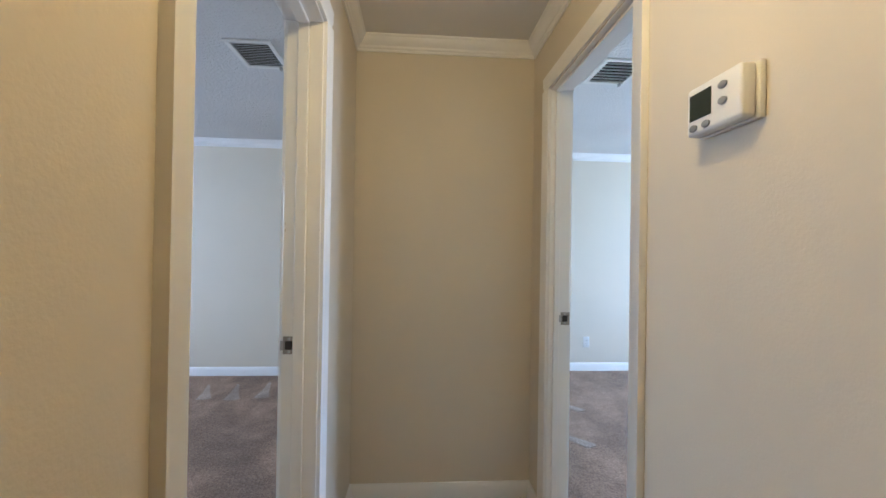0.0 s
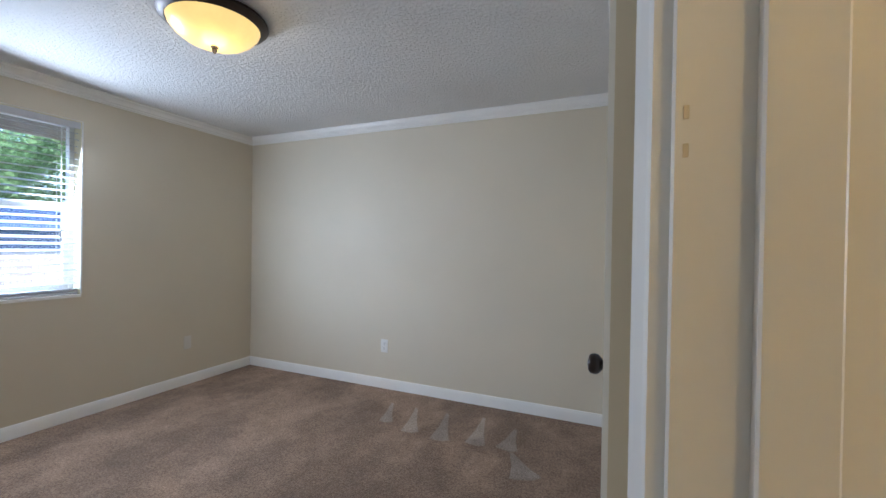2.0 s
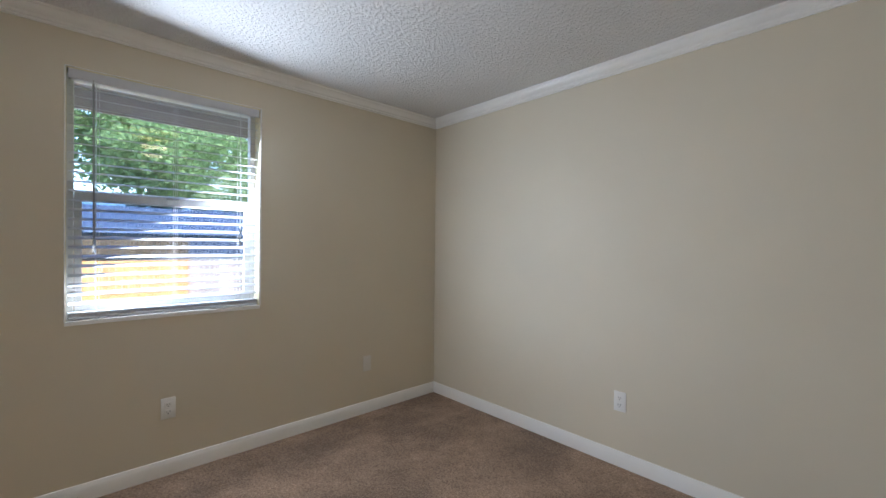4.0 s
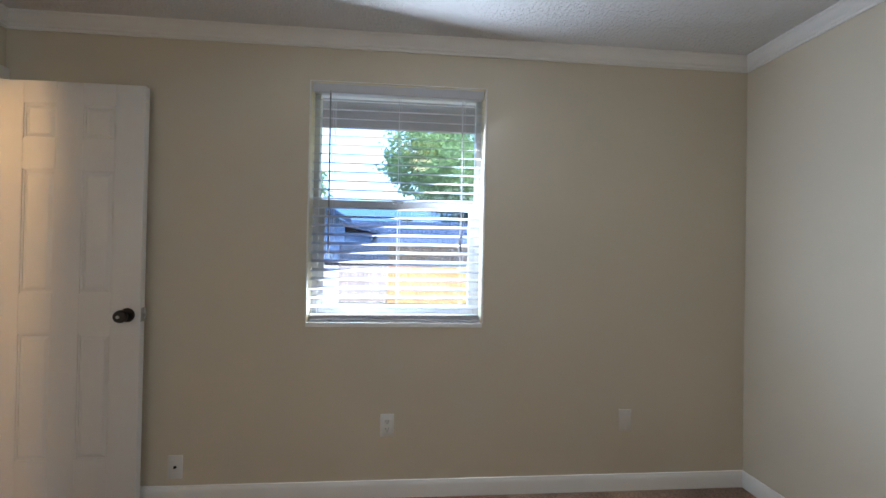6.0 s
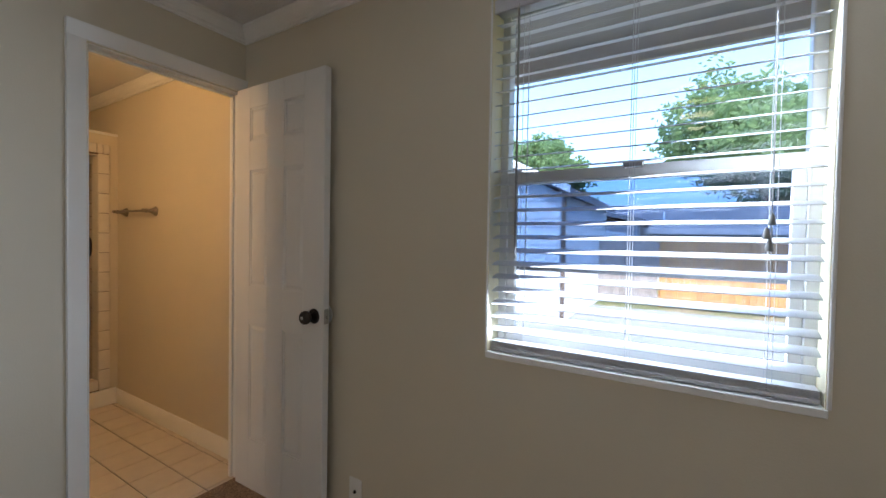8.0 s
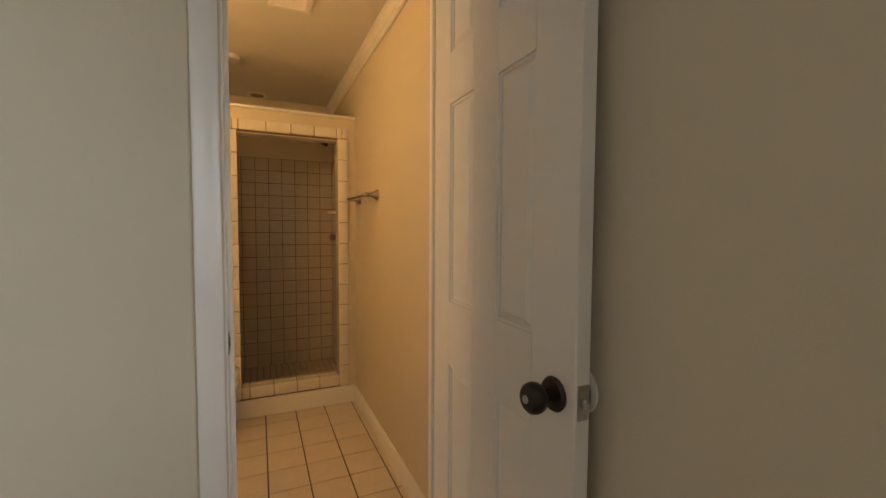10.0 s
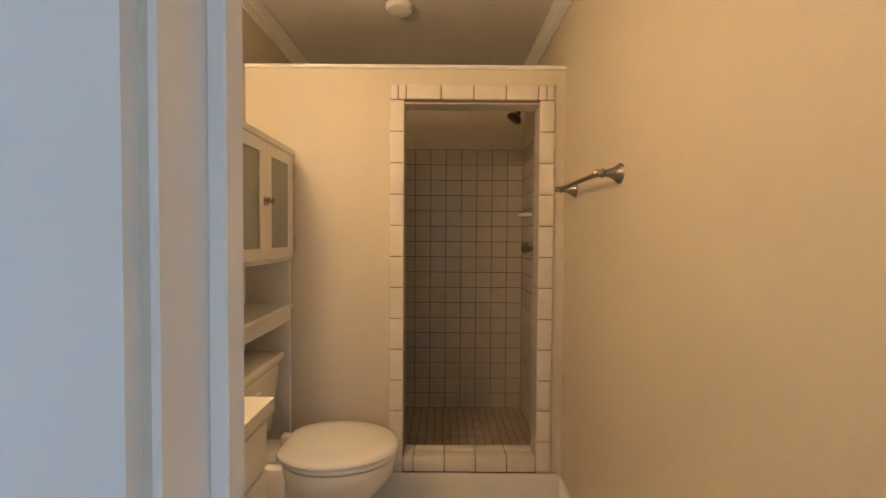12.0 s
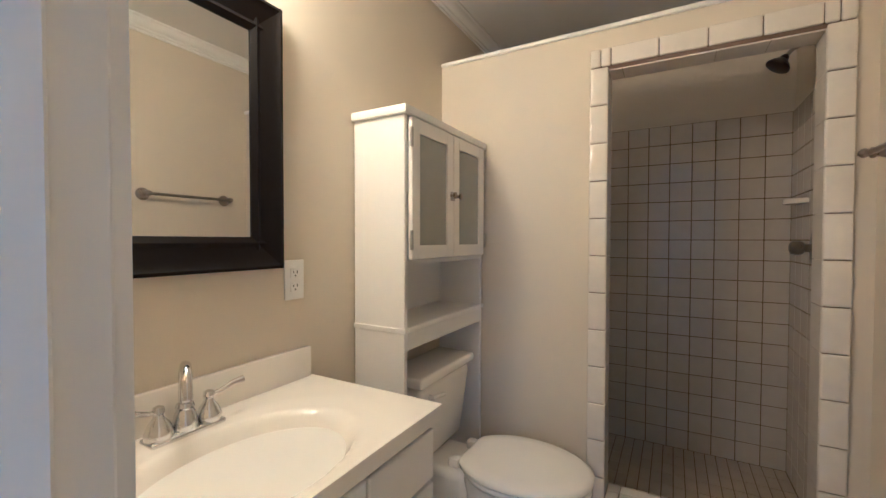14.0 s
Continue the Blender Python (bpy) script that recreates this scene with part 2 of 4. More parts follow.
def box(bm, x0, x1, y0, y1, z0, z1, bevel=0.0, seg=1):
    vs = [bm.verts.new((x, y, z)) for x in (x0, x1) for y in (y0, y1) for z in (z0, z1)]
    fs = [bm.faces.new([vs[i] for i in q]) for q in ((0, 1, 3, 2), (4, 6, 7, 5), (0, 4, 5, 1), (2, 3, 7, 6), (0, 2, 6, 4), (1, 5, 7, 3))]
    if bevel:
        es = {e for f in fs for e in f.edges}
        bmesh.ops.bevel(bm, geom=list(es), offset=bevel, segments=seg, profile=0.5, affect="EDGES")
    return bm


def boxed(*a, **k):
    return box(bmesh.new(), *a, **k)


def lathe(bm, profile, origin=(0, 0, 0), axis=(0, 0, 1), seg=24, sx=1.0, sy=1.0):
    """profile: (radius, distance along the axis)."""
    q = Vector((0, 0, 1)).rotation_difference(Vector(axis).normalized()).to_matrix()
    o = Vector(origin)
    rings = []
    for r, h in profile:
        if r < 1e-5:
            rings.append([bm.verts.new(o + q @ Vector((0, 0, h)))])
        else:
            rings.append([bm.verts.new(o + q @ Vector((r * sx * math.cos(2 * math.pi * i / seg), r * sy * math.sin(2 * math.pi * i / seg), h))) for i in range(seg)])
    for a, b in zip(rings, rings[1:]):
        for i in range(seg):
            j = (i + 1) % seg
            f = [a[i % len(a)], a[j % len(a)], b[j % len(b)], b[i % len(b)]]
            f = list(dict.fromkeys(f))
            if len(f) > 2:
                bm.faces.new(f)
    for ring, flip in ((rings[0], True), (rings[-1], False)):
        if len(ring) > 2:
            bm.faces.new(ring[::-1] if flip else ring)
    return bm


def tube(bm, pts, r, seg=10, r1=None):
    """A round bar through the points, its radius going from r to r1."""
    pts = [Vector(p) for p in pts]
    r1 = r if r1 is None else r1
    rings, side = [], None
    for i, p in enumerate(pts):
        d = (pts[min(i + 1, len(pts) - 1)] - pts[max(i - 1, 0)]).normalized()
        if side is None:
            side = d.orthogonal().normalized()
        side = (side - d * side.dot(d)).normalized()
        up = d.cross(side)
        k = r + (r1 - r) * i / (len(pts) - 1)
        rings.append([bm.verts.new(p + k * (math.cos(2 * math.pi * j / seg) * side + math.sin(2 * math.pi * j / seg) * up)) for j in range(seg)])
    for a, b in zip(rings, rings[1:]):
        for i in range(seg):
            j = (i + 1) % seg
            bm.faces.new((a[i], a[j], b[j], b[i]))
    bm.faces.new(rings[0][::-1])
    bm.faces.new(rings[-1])
    return bm


def prism(bm, profile, p0, p1, out, up=(0, 0, 1)):
    """The profile (distance along out, distance along up) drawn from p0 to p1."""
    out, up = Vector(out), Vector(up)
    a = [bm.verts.new(Vector(p0) + d * out + h * up) for d, h in profile]
    b = [bm.verts.new(Vector(p1) + d * out + h * up) for d, h in profile]
    n = len(profile)
    for i in range(n):
        j = (i + 1) % n
        bm.faces.new((a[i], a[j], b[j], b[i]))
    bm.faces.new(a[::-1])
    bm.faces.new(b)
    return bm


def link(name, bm, material, smooth=35):
    bmesh.ops.recalc_face_normals(bm, faces=bm.faces)
    me = bpy.data.meshes.new(name)
    bm.to_mesh(me)
    bm.free()
    me.materials.append(material)
    if smooth:
        me.shade_smooth()
        me.set_sharp_from_angle(angle=radians(smooth))
    return new(name, me)


def part(name, bm, material, parent, label="", smooth=35):
    ob = link(name, bm, material, smooth)
    ob.parent = parent
    if label:
        ob["label"] = label
    return ob


def thing(name, m, label, category, group=""):
    ob = new(name)
    ob.empty_display_size = 0.1
    ob.matrix_world = m
    return tagged(ob, label, category, group)


def setting(name, bm, material, label, category, smooth=0):
    return tagged(link(name, bm, material, smooth), label, category, kind="structure")


def wall(name, axis, a0, a1, t0, t1, z0, z1, holes, material, label):
    """A wall along x or y from a0 to a1, its faces at t0 and t1, with holes (from, to, bottom, top)."""
    bm = bmesh.new()

    def put(u0, u1, w0, w1):
        if u1 - u0 > 1e-4 and w1 - w0 > 1e-4:
            box(bm, u0, u1, t0, t1, w0, w1) if axis == "x" else box(bm, t0, t1, u0, u1, w0, w1)

    at = a0
    for h0, h1, b, t in sorted(holes):
        put(at, h0, z0, z1)
        put(h0, h1, z0, b)
        put(h0, h1, t, z1)
        at = h1
    put(at, a1, z0, z1)
    bmesh.ops.remove_doubles(bm, verts=bm.verts, dist=1e-5)
    return setting(name, bm, material, label, "wall")


# ---------------------------------------------------------------- the plan
H = 2.385                      # ceiling
BX, BY = 3.572, 3.81           # bedroom, from (0, 0)
HX0, HX1, HY1 = 3.688, 4.615, 1.686   # hall
WY0, WY1, WZ0, WZ1 = 1.43, 2.335, 0.903, 2.138   # bedroom window
EN0, EN1, ETOP = 0.162, 0.95, 2.045   # entry door
CL0, CL1 = 1.865, 2.56         # closet door
CX = 3.53                      # face of the wall in front of the closet
BD0, BD1, BDT = 0.03, 0.665, 2.05  # bathroom door
TX0, TX1 = -0.06, 1.445        # bathroom
TY0, SY0, SY1, SB = -0.085, -1.725, -1.83, -2.70   # bathroom north face, shower front wall, shower back
HWT = 2.04                     # top of the shower's front wall
RD0, RD1 = 0.692, 1.415          # second bedroom's door

wall("wall_west", "y", TY0, BY + 0.12, -0.14, 0, 0, H, [(WY0, WY1, WZ0, WZ1)], WALL, "beige painted bedroom wall with a window opening")
wall("wall_north", "x", 0, BX, BY, BY + 0.12, 0, H, [], WALL, "plain beige painted bedroom wall")
wall("wall_east", "y", 0, BY, BX, HX0, 0, H, [(EN0, EN1, 0, ETOP), (CL0, CL1, 0, ETOP)], WALL, "beige painted wall with two door openings")
wall("wall_closet_front", "y", 1.5, BY, CX, BX, 0, H, [(CL0, CL1, 0, ETOP)], WALL, "beige painted wall round the closet door")
wall("wall_south", "x", 0, BX, TY0, 0, 0, H, [(BD0, BD1, 0, BDT)], WALL, "beige painted wall with the bathroom door opening")
wall("wall_hall_west", "y", -2.6, 0, 3.55, HX0, 0, H, [], WALL, "beige painted hall wall")
wall("wall_hall_end", "x", HX0, HX1, HY1, HY1 + 0.1, 0, H, [], WALL, "short beige painted wall closing the hall")
wall("wall_hall_east", "y", -2.6, BY, HX1, HX1 + 0.095, 0, H, [(RD0, RD1, 0, ETOP)], WALL, "beige painted hall wall with a door opening")
wall("wall_hall_back", "x", 3.55, HX1 + 0.095, -2.72, -2.6, 0, H, [], WALL, "beige painted wall at the back of the hall")
wall("wall_closet_back", "y", HY1 + 0.1, BY, 4.3, 4.4, 0, H, [], WALL, "beige painted closet back wall")
wall("wall_second_north", "x", HX1 + 0.095, 8.3, 3.93, 4.05, 0, H, [], WALL, "plain beige wall of the second bedroom")
wall("wall_second_south", "x", HX1 + 0.095, 8.3, -0.12, 0, 0, H, [], WALL, "plain beige wall of the second bedroom")
wall("wall_second_east", "y", 0, 3.93, 8.18, 8.3, 0, H, [(1.4, 3.0, 0.9, 2.1)], WALL, "beige wall with a wide window opening")
wall("wall_bath_west", "y", SB - 0.12, TY0, -0.18, TX0, 0, H, [], WALL, "cream painted bathroom wall")
wall("wall_bath_east", "y", SB - 0.12, TY0, TX1, TX1 + 0.12, 0, H, [], WALL, "cream painted bathroom wall")
wall("wall_bath_south", "x", TX0, TX1, SB - 0.12, SB, 0, H, [], WALL, "cream painted wall behind the shower")
wall("wall_shower_front", "x", TX0, TX1, SY1, SY0, 0, HWT, [(0.057, 0.705, 0.0, 1.885)], WALL, "cream partition wall ending short of the ceiling")

setting("floor_bedroom", boxed(0, HX0, 0.004, BY, -0.1, 0.018), CARPET, "brown plush carpet with vacuum strokes", "carpet")
setting("floor_hall", boxed(HX0, HX1 + 0.05, -2.6, HY1, -0.1, 0.018), CARPET, "brown plush carpet of the hall", "carpet")
setting("floor_second", boxed(HX1 + 0.05, 8.18, 0, 3.93, -0.1, 0.018), CARPET, "brown plush carpet with vacuum strokes", "carpet")
setting("floor_bath", boxed(TX0, TX1, SB, 0, -0.1, -0.008), GROUT, "dark grout bed of the tiled floor", "floor")
setting("ceiling_bedroom", boxed(-0.14, HX0, -0.1, BY + 0.12, H, H + 0.1), CEIL, "white knockdown textured ceiling", "ceiling")
setting("ceiling_hall", boxed(HX0, HX1, -2.72, HY1 + 0.1, H, H + 0.1), CEILF, "white painted hall ceiling", "ceiling")
setting("ceiling_second", boxed(HX1, 8.3, -0.12, 4.05, H, H + 0.1), CEIL, "white textured ceiling of the second bedroom", "ceiling")
setting("ceiling_bath", boxed(-0.18, TX1 + 0.12, SB - 0.12, TY0, H, H + 0.1), CEILF, "white painted bathroom ceiling", "ceiling")

CROWN = [(0, 0), (0.050, 0), (0.050, -0.009), (0.044, -0.014), (0.041, -0.026), (0.031, -0.040), (0.018, -0.049), (0.016, -0.059), (0.009, -0.064), (0.009, -0.075), (0, -0.075)]
BASE = [(0, 0), (0.014, 0), (0.014, 0.078), (0.010, 0.092), (0.006, 0.103), (0, 0.105)]


def runs(name, profile, z, lines, material, label, category):
    for p0, p1, out in lines:
        bm = prism(bmesh.new(), profile, (*p0, z), (*p1, z), (*out, 0))
        setting(name, bm, material, label, category, 30)


W, E, N, S = (1, 0), (-1, 0), (0, -1), (0, 1)     # away from the wall on that side
runs("trim_crown", CROWN, H, [
    ((0, 0), (0, BY), W), ((0, BY), (BX, BY), N), ((BX, 0), (BX, 1.5), E), ((CX, 1.5), (CX, BY), E), ((0, 0), (BX, 0), S),
    ((HX0, -2.6), (HX0, HY1), W), ((HX1, -2.6), (HX1, HY1), E), ((HX0, HY1), (HX1, HY1), N),
    ((HX1 + 0.095, 3.93), (8.18, 3.93), N), ((HX1 + 0.095, 0), (HX1 + 0.095, 3.93), W),
    ((TX0, SB), (TX0, TY0), W), ((TX1, SB), (TX1, TY0), E), ((TX0, TY0), (TX1, TY0), N)], TRIM, "white crown moulding", "crown moulding")
C = 0.062      # casing width
runs("baseboard", BASE, 0, [
    ((0, 0.0), (0, BY), W), ((0, BY), (BX, BY), N), ((BX, EN1 + C), (BX, 1.5), E), ((CX, 1.5), (CX, CL0 - C), E), ((CX, CL1 + C), (CX, BY), E), ((BX, 0), (BX, EN0 - C), E),
    ((BD1 + C, 0), (BX, 0), S), ((HX0, -2.6), (HX0, EN0 - C), W), ((HX0, EN1 + C), (HX0, HY1), W), ((HX0, HY1), (HX1, HY1), N),
    ((HX1, -2.6), (HX1, RD0 - C), E), ((HX1, RD1 + C), (HX1, HY1), E), ((HX1 + 0.095, 3.93), (8.18, 3.93), N), ((8.18, 0), (8.18, 3.93), E),
    ((TX0, SY0), (TX0, TY0), W), ((TX0, SY0), (TX1, SY0), S)], TRIM, "white painted baseboard", "baseboard")

# ---------------------------------------------------------------- doors
CASE = [(0, 0), (0.012, 0), (0.014, 0.006), (0.014, 0.018), (0.018, 0.024), (0.018, 0.05), (0.02, 0.054), (0.02, 0.062), (0, 0.062)]


def casing(name, axis, h0, h1, top, at, out, label="white moulded door casing"):
    """A casing round three sides of an opening, on the wall face at `at`, facing out (+1 or -1)."""
    root = tagged(thing(name, pose(0, 0, 0), label, "door casing"), kind="structure")
    r = 0.006
    for nm, u, side in (("side_casing", h0 - r, -1), ("side_casing", h1 + r, 1)):
        if axis == "y":
            bm = prism(bmesh.new(), CASE, (at, u, 0), (at, u, top + r), (out, 0, 0), (0, side, 0))
        else:
            bm = prism(bmesh.new(), CASE, (u, at, 0), (u, at, top + r), (0, out, 0), (side, 0, 0))
        part(nm, bm, TRIM, root)
    e = C + r
    if axis == "y":
        bm = prism(bmesh.new(), CASE, (at, h0 - e, top + r), (at, h1 + e, top + r), (out, 0, 0))
    else:
        bm = prism(bmesh.new(), CASE, (h0 - e, at, top + r), (h1 + e, at, top + r), (0, out, 0))
    part("head_casing", bm, TRIM, root)
    return root


def jamb(name, axis, h0, h1, top, t0, t1, stop):
    """The lining of an opening with its door stop; stop: (from, to) across the wall."""
    root = tagged(thing(name, pose(0, 0, 0), "white painted door jamb with stop strips", "door jamb"), kind="structure")
    th = 0.004

    def put(nm, u0, u1, a, b, z0, z1):
        part(nm, boxed(u0, u1, a, b, z0, z1, bevel=0.0015) if axis == "x" else boxed(a, b, u0, u1, z0, z1, bevel=0.0015), TRIM, root)

    put("side_jamb", h0 - 0.001, h0 + th, t0 - 0.002, t1 + 0.002, 0, top)
    put("side_jamb", h1 - th, h1 + 0.001, t0 - 0.002, t1 + 0.002, 0, top)
    put("head_jamb", h0 + th, h1 - th, t0 - 0.002, t1 + 0.002, top - th, top + 0.001)
    put("stop_strip", h0 + th, h0 + 0.016, stop[0], stop[1], 0, top - th)
    put("stop_strip", h1 - 0.016, h1 - th, stop[0], stop[1], 0, top - th)
    put("stop_strip", h0 + 0.016, h1 - 0.016, stop[0], stop[1], top - 0.016, top - th)
    return root


casing("door_casing_entry_hall", "y", EN0, EN1, ETOP, HX0, 1)
casing("door_casing_entry_room", "y", EN0, EN1, ETOP, BX, -1)
jamb("door_jamb_entry", "y", EN0, EN1, ETOP, BX, HX0, (3.61, 3.645))
casing("door_casing_closet", "y", CL0, CL1, ETOP, CX, -1)
jamb("door_jamb_closet", "y", CL0, CL1, ETOP, CX, HX0, (3.575, 3.61))
casing("door_casing_second", "y", RD0, RD1, ETOP, HX1, -1)
casing("door_casing_second_room", "y", RD0, RD1, ETOP, HX1 + 0.095, 1)
jamb("door_jamb_second", "y", RD0, RD1, ETOP, HX1, HX1 + 0.095, (4.635, 4.66))
casing("door_casing_bath", "x", BD0, BD1, BDT, 0, 1)
casing("door_casing_bath_inside", "x", BD0 , BD1, BDT, TY0, -1)
jamb("door_jamb_bath", "x", BD0, BD1, BDT, TY0, 0, (-0.065, -0.042))


def strike(x, y, z, side, turn=0):
    """A strike plate on a jamb, facing side (+1 or -1 in y)."""
    root = thing("strike_plate", pose(x, y, z, 0, 0, turn), "worn steel strike plate screwed to the white jamb", "strike plate", "strike plates")
    bm = boxed(-0.021, 0.021, 0, 0.0022 * side, -0.029, 0.029, bevel=0.0008)
    part("plate", bm, NICKEL, root)
    # no real hole: a near-black patch carries its shade
    part("latch_hole", boxed(-0.014, 0.010, 0.0022 * side, 0.0030 * side, -0.014, 0.014), DARKM, root, "near-black patch for the latch hole's shade")
    for dz in (-0.021, 0.021):
        part("screw", lathe(bmesh.new(), [(0.005, 0), (0.004, 0.0014), (0, 0.0016)], (-0.002, 0.0022 * side, dz), (0, side, 0), 10), STEEL, root)
    part("lip", boxed(-0.030, -0.021, 0, 0.0035 * side, -0.016, 0.016, bevel=0.001), STEEL, root)


for x, z in ((3.577, 1.352), (3.577, 1.374)):
    part("paint_chip", boxed(x - 0.0015, x + 0.0015, EN1 - 0.0045, EN1 - 0.0035, z - 0.004, z + 0.004, bevel=0.0003), WALL, bpy.data.objects["door_jamb_entry"], "small chip in the paint")
strike(3.598, EN1 - 0.004, 0.977, -1)
strike(4.693, RD1 - 0.004, 0.993, -1)
strike(BD1 - 0.004, -0.02, 0.95, 1, 90)


def knob(parent, x, z, y, side):
    """A door knob at x, z of the leaf, standing out of the face y along side."""
    k = part("knob", lathe(bmesh.new(), [(0.033, 0), (0.034, 0.004), (0.030, 0.010), (0.014, 0.013), (0.012, 0.026), (0.020, 0.032), (0.028, 0.040), (0.030, 0.050), (0.028, 0.060), (0.022, 0.066), (0.010, 0.068), (0, 0.068)],
                            (x, y, z), (0, side, 0), 28), BRONZE, parent, "dark oil-rubbed bronze knob")
    part("keyhole", lathe(bmesh.new(), [(0.008, 0), (0.007, 0.0025), (0, 0.0025)], (x, y + side * 0.068, z), (0, side, 0), 12), STEEL, k)


def six_panel(name, m, w, h, label, hinge_side_out):
    """A six-panel leaf: hinge edge at x = 0, faces at y = 0 and -0.035."""
    root = thing(name, m, label, "door")
    th, rec = 0.035, 0.009
    part("core", boxed(0.004, w - 0.004, -th + rec, -rec, 0.014, h - 0.004), DOORW, root)
    cols = ((0.17 * w, 0.39 * w), (0.575 * w, 0.795 * w))
    rows = ((0.27, 0.86), (1.05, 1.63), (1.775, 1.94))
    xs = (0, cols[0][0], cols[0][1], cols[1][0], cols[1][1], w)
    for i in (0, 2, 4):
        part("stile", boxed(xs[i], xs[i + 1], -th, 0, 0.01, h, bevel=0.002), DOORW, root)
    zs = (0.01, rows[0][0], rows[0][1], rows[1][0], rows[1][1], rows[2][0], rows[2][1], h)
    for c0, c1 in cols:
        for i in (0, 2, 4, 6):
            part("rail", boxed(c0, c1, -th + 0.0004, -0.0004, zs[i], zs[i + 1]), DOORW, root)
        for z0, z1 in rows:
            bm = bmesh.new()
            for y0, s in ((-rec, 1), (-th + rec, -1)):
                a, b = 0.010, 0.026
                lo = [bm.verts.new((x, y0, z)) for x, z in ((c0 + a, z0 + a), (c1 - a, z0 + a), (c1 - a, z1 - a), (c0 + a, z1 - a))]
                hi = [bm.verts.new((x, y0 + s * 0.0065, z)) for x, z in ((c0 + b, z0 + b), (c1 - b, z0 + b), (c1 - b, z1 - b), (c0 + b, z1 - b))]
                for j in range(4):
                    bm.faces.new((lo[j], lo[(j + 1) % 4], hi[(j + 1) % 4], hi[j]))
                bm.faces.new(hi)
                # ovolo round the panel
                for u0, u1, v0, v1 in ((c0, c1, z0, z0 + 0.008), (c0, c1, z1 - 0.008, z1), (c0, c0 + 0.008, z0 + 0.008, z1 - 0.008), (c1 - 0.008, c1, z0 + 0.008, z1 - 0.008)):
                    box(bm, u0, u1, min(y0, y0 + s * 0.0035), max(y0, y0 + s * 0.0035), v0, v1)
            part("panel", bm, DOORW, root, smooth=0)
    for z in (0.25, 1.05, 1.82):
        hg = part("hinge", boxed(-0.002, 0.02, -0.001 if hinge_side_out > 0 else -th - 0.002, 0.002 if hinge_side_out > 0 else -th + 0.001, z - 0.045, z + 0.045), STEEL, root, "worn steel butt hinge")
        y = 0.006 if hinge_side_out > 0 else -th - 0.006
        part("hinge_pin", tube(bmesh.new(), [(-0.003, y, z - 0.048), (-0.003, y, z + 0.048)], 0.006), STEEL, hg)
    part("latch_plate", boxed(w - 0.001, w + 0.0015, -0.030, -0.005, 0.92, 0.985), STEEL, root)
    part("latch_bolt", boxed(w + 0.0015, w + 0.012, -0.023, -0.012, 0.942, 0.96, bevel=0.003), STEEL, root)
    return root


# the bathroom door stands open along the bedroom's west wall
bath_leaf = six_panel("bathroom_door", pose(0.032, 0.034, 0, 0, 0, 90), 0.645, 2.045, "white six-panel door standing open against the bedroom wall", 1)
# in the leaf's frame the room side is -y
knob(bath_leaf, 0.59, 0.952, -0.035, -1)
knob(bath_leaf, 0.59, 0.952, 0.0, 1)
closet_leaf = six_panel("closet_door", pose(CX + 0.037, CL1 - 0.006, 0, 0, 0, -90), CL1 - CL0 - 0.012, 2.03, "closed white six-panel closet door with a bronze knob", -1)
knob(closet_leaf, CL1 - CL0 - 0.095, 0.955, -0.035, -1)

# ---------------------------------------------------------------- bedroom window and blind
win = tagged(thing("window_1", pose(-0.14, WY0, WZ0), "white single-hung window with a half-raised insect screen", "window"), kind="structure")
ww, wh = WY1 - WY0, WZ1 - WZ0
mz = 1.525 - WZ0
for nm, a in (("window_frame", (0.0, 0.05, 0.0, 0.035, 0, wh)), ("window_frame", (0.0, 0.05, ww - 0.035, ww, 0, wh)), ("window_frame", (0.0, 0.05, 0.035, ww - 0.035, wh - 0.035, wh)), ("window_frame", (0.0, 0.05, 0.035, ww - 0.035, 0, 0.03))):
    part(nm, boxed(*a, bevel=0.003), VINYL, win)
for nm, a in (("sash_rail", (0.022, 0.048, 0.036, ww - 0.036, mz - 0.022, mz + 0.022)), ("sash_rail", (0.024, 0.048, 0.036, ww - 0.036, 0.031, 0.075)), ("sash_stile", (0.024, 0.046, 0.036, 0.066, 0.076, mz - 0.023)), ("sash_stile", (0.024, 0.046, ww - 0.066, ww - 0.036, 0.076, mz - 0.023))):
    part(nm, boxed(*a, bevel=0.002), VINYL, win)
for nm, a in (("screen_bar", (0.001, 0.009, 0.036, ww - 0.036, 1.195 - WZ0, 1.21 - WZ0)), ("screen_bar", (0.001, 0.009, 0.036, 0.048, 1.21 - WZ0, mz)), ("screen_bar", (0.001, 0.009, ww - 0.048, ww - 0.036, 1.21 - WZ0, mz))):
    part(nm, boxed(*a, bevel=0.001), GREY, win, "grey aluminium edge of the half-raised screen")
part("sash_lock", boxed(0.048, 0.062, ww / 2 - 0.03, ww / 2 + 0.03, mz + 0.010, mz + 0.030, bevel=0.004), STEEL, win, "metal sash lock")
for nm, mat, a in (("pane", GLASS, (0.012, 0.016, 0.036, ww - 0.036, mz + 0.02, wh - 0.035)), ("pane", GLASS, (0.032, 0.036, 0.066, ww - 0.066, 0.075, mz - 0.022)), ("insect_screen", SCREEN, (0.004, 0.0055, 0.036, ww - 0.036, 1.21 - WZ0, mz + 0.01))):
    p = part(nm, boxed(*a), mat, win, smooth=0)
    p.visible_shadow = False
for nm, a in (("reveal", (0.05, 0.138, -0.001, 0.006, 0, wh)), ("reveal", (0.05, 0.138, ww - 0.006, ww + 0.001, 0, wh)), ("reveal", (0.05, 0.138, 0.006, ww - 0.006, wh - 0.006, wh + 0.001))):
    part(nm, boxed(*a), CREAM, win, "cream painted window reveal")
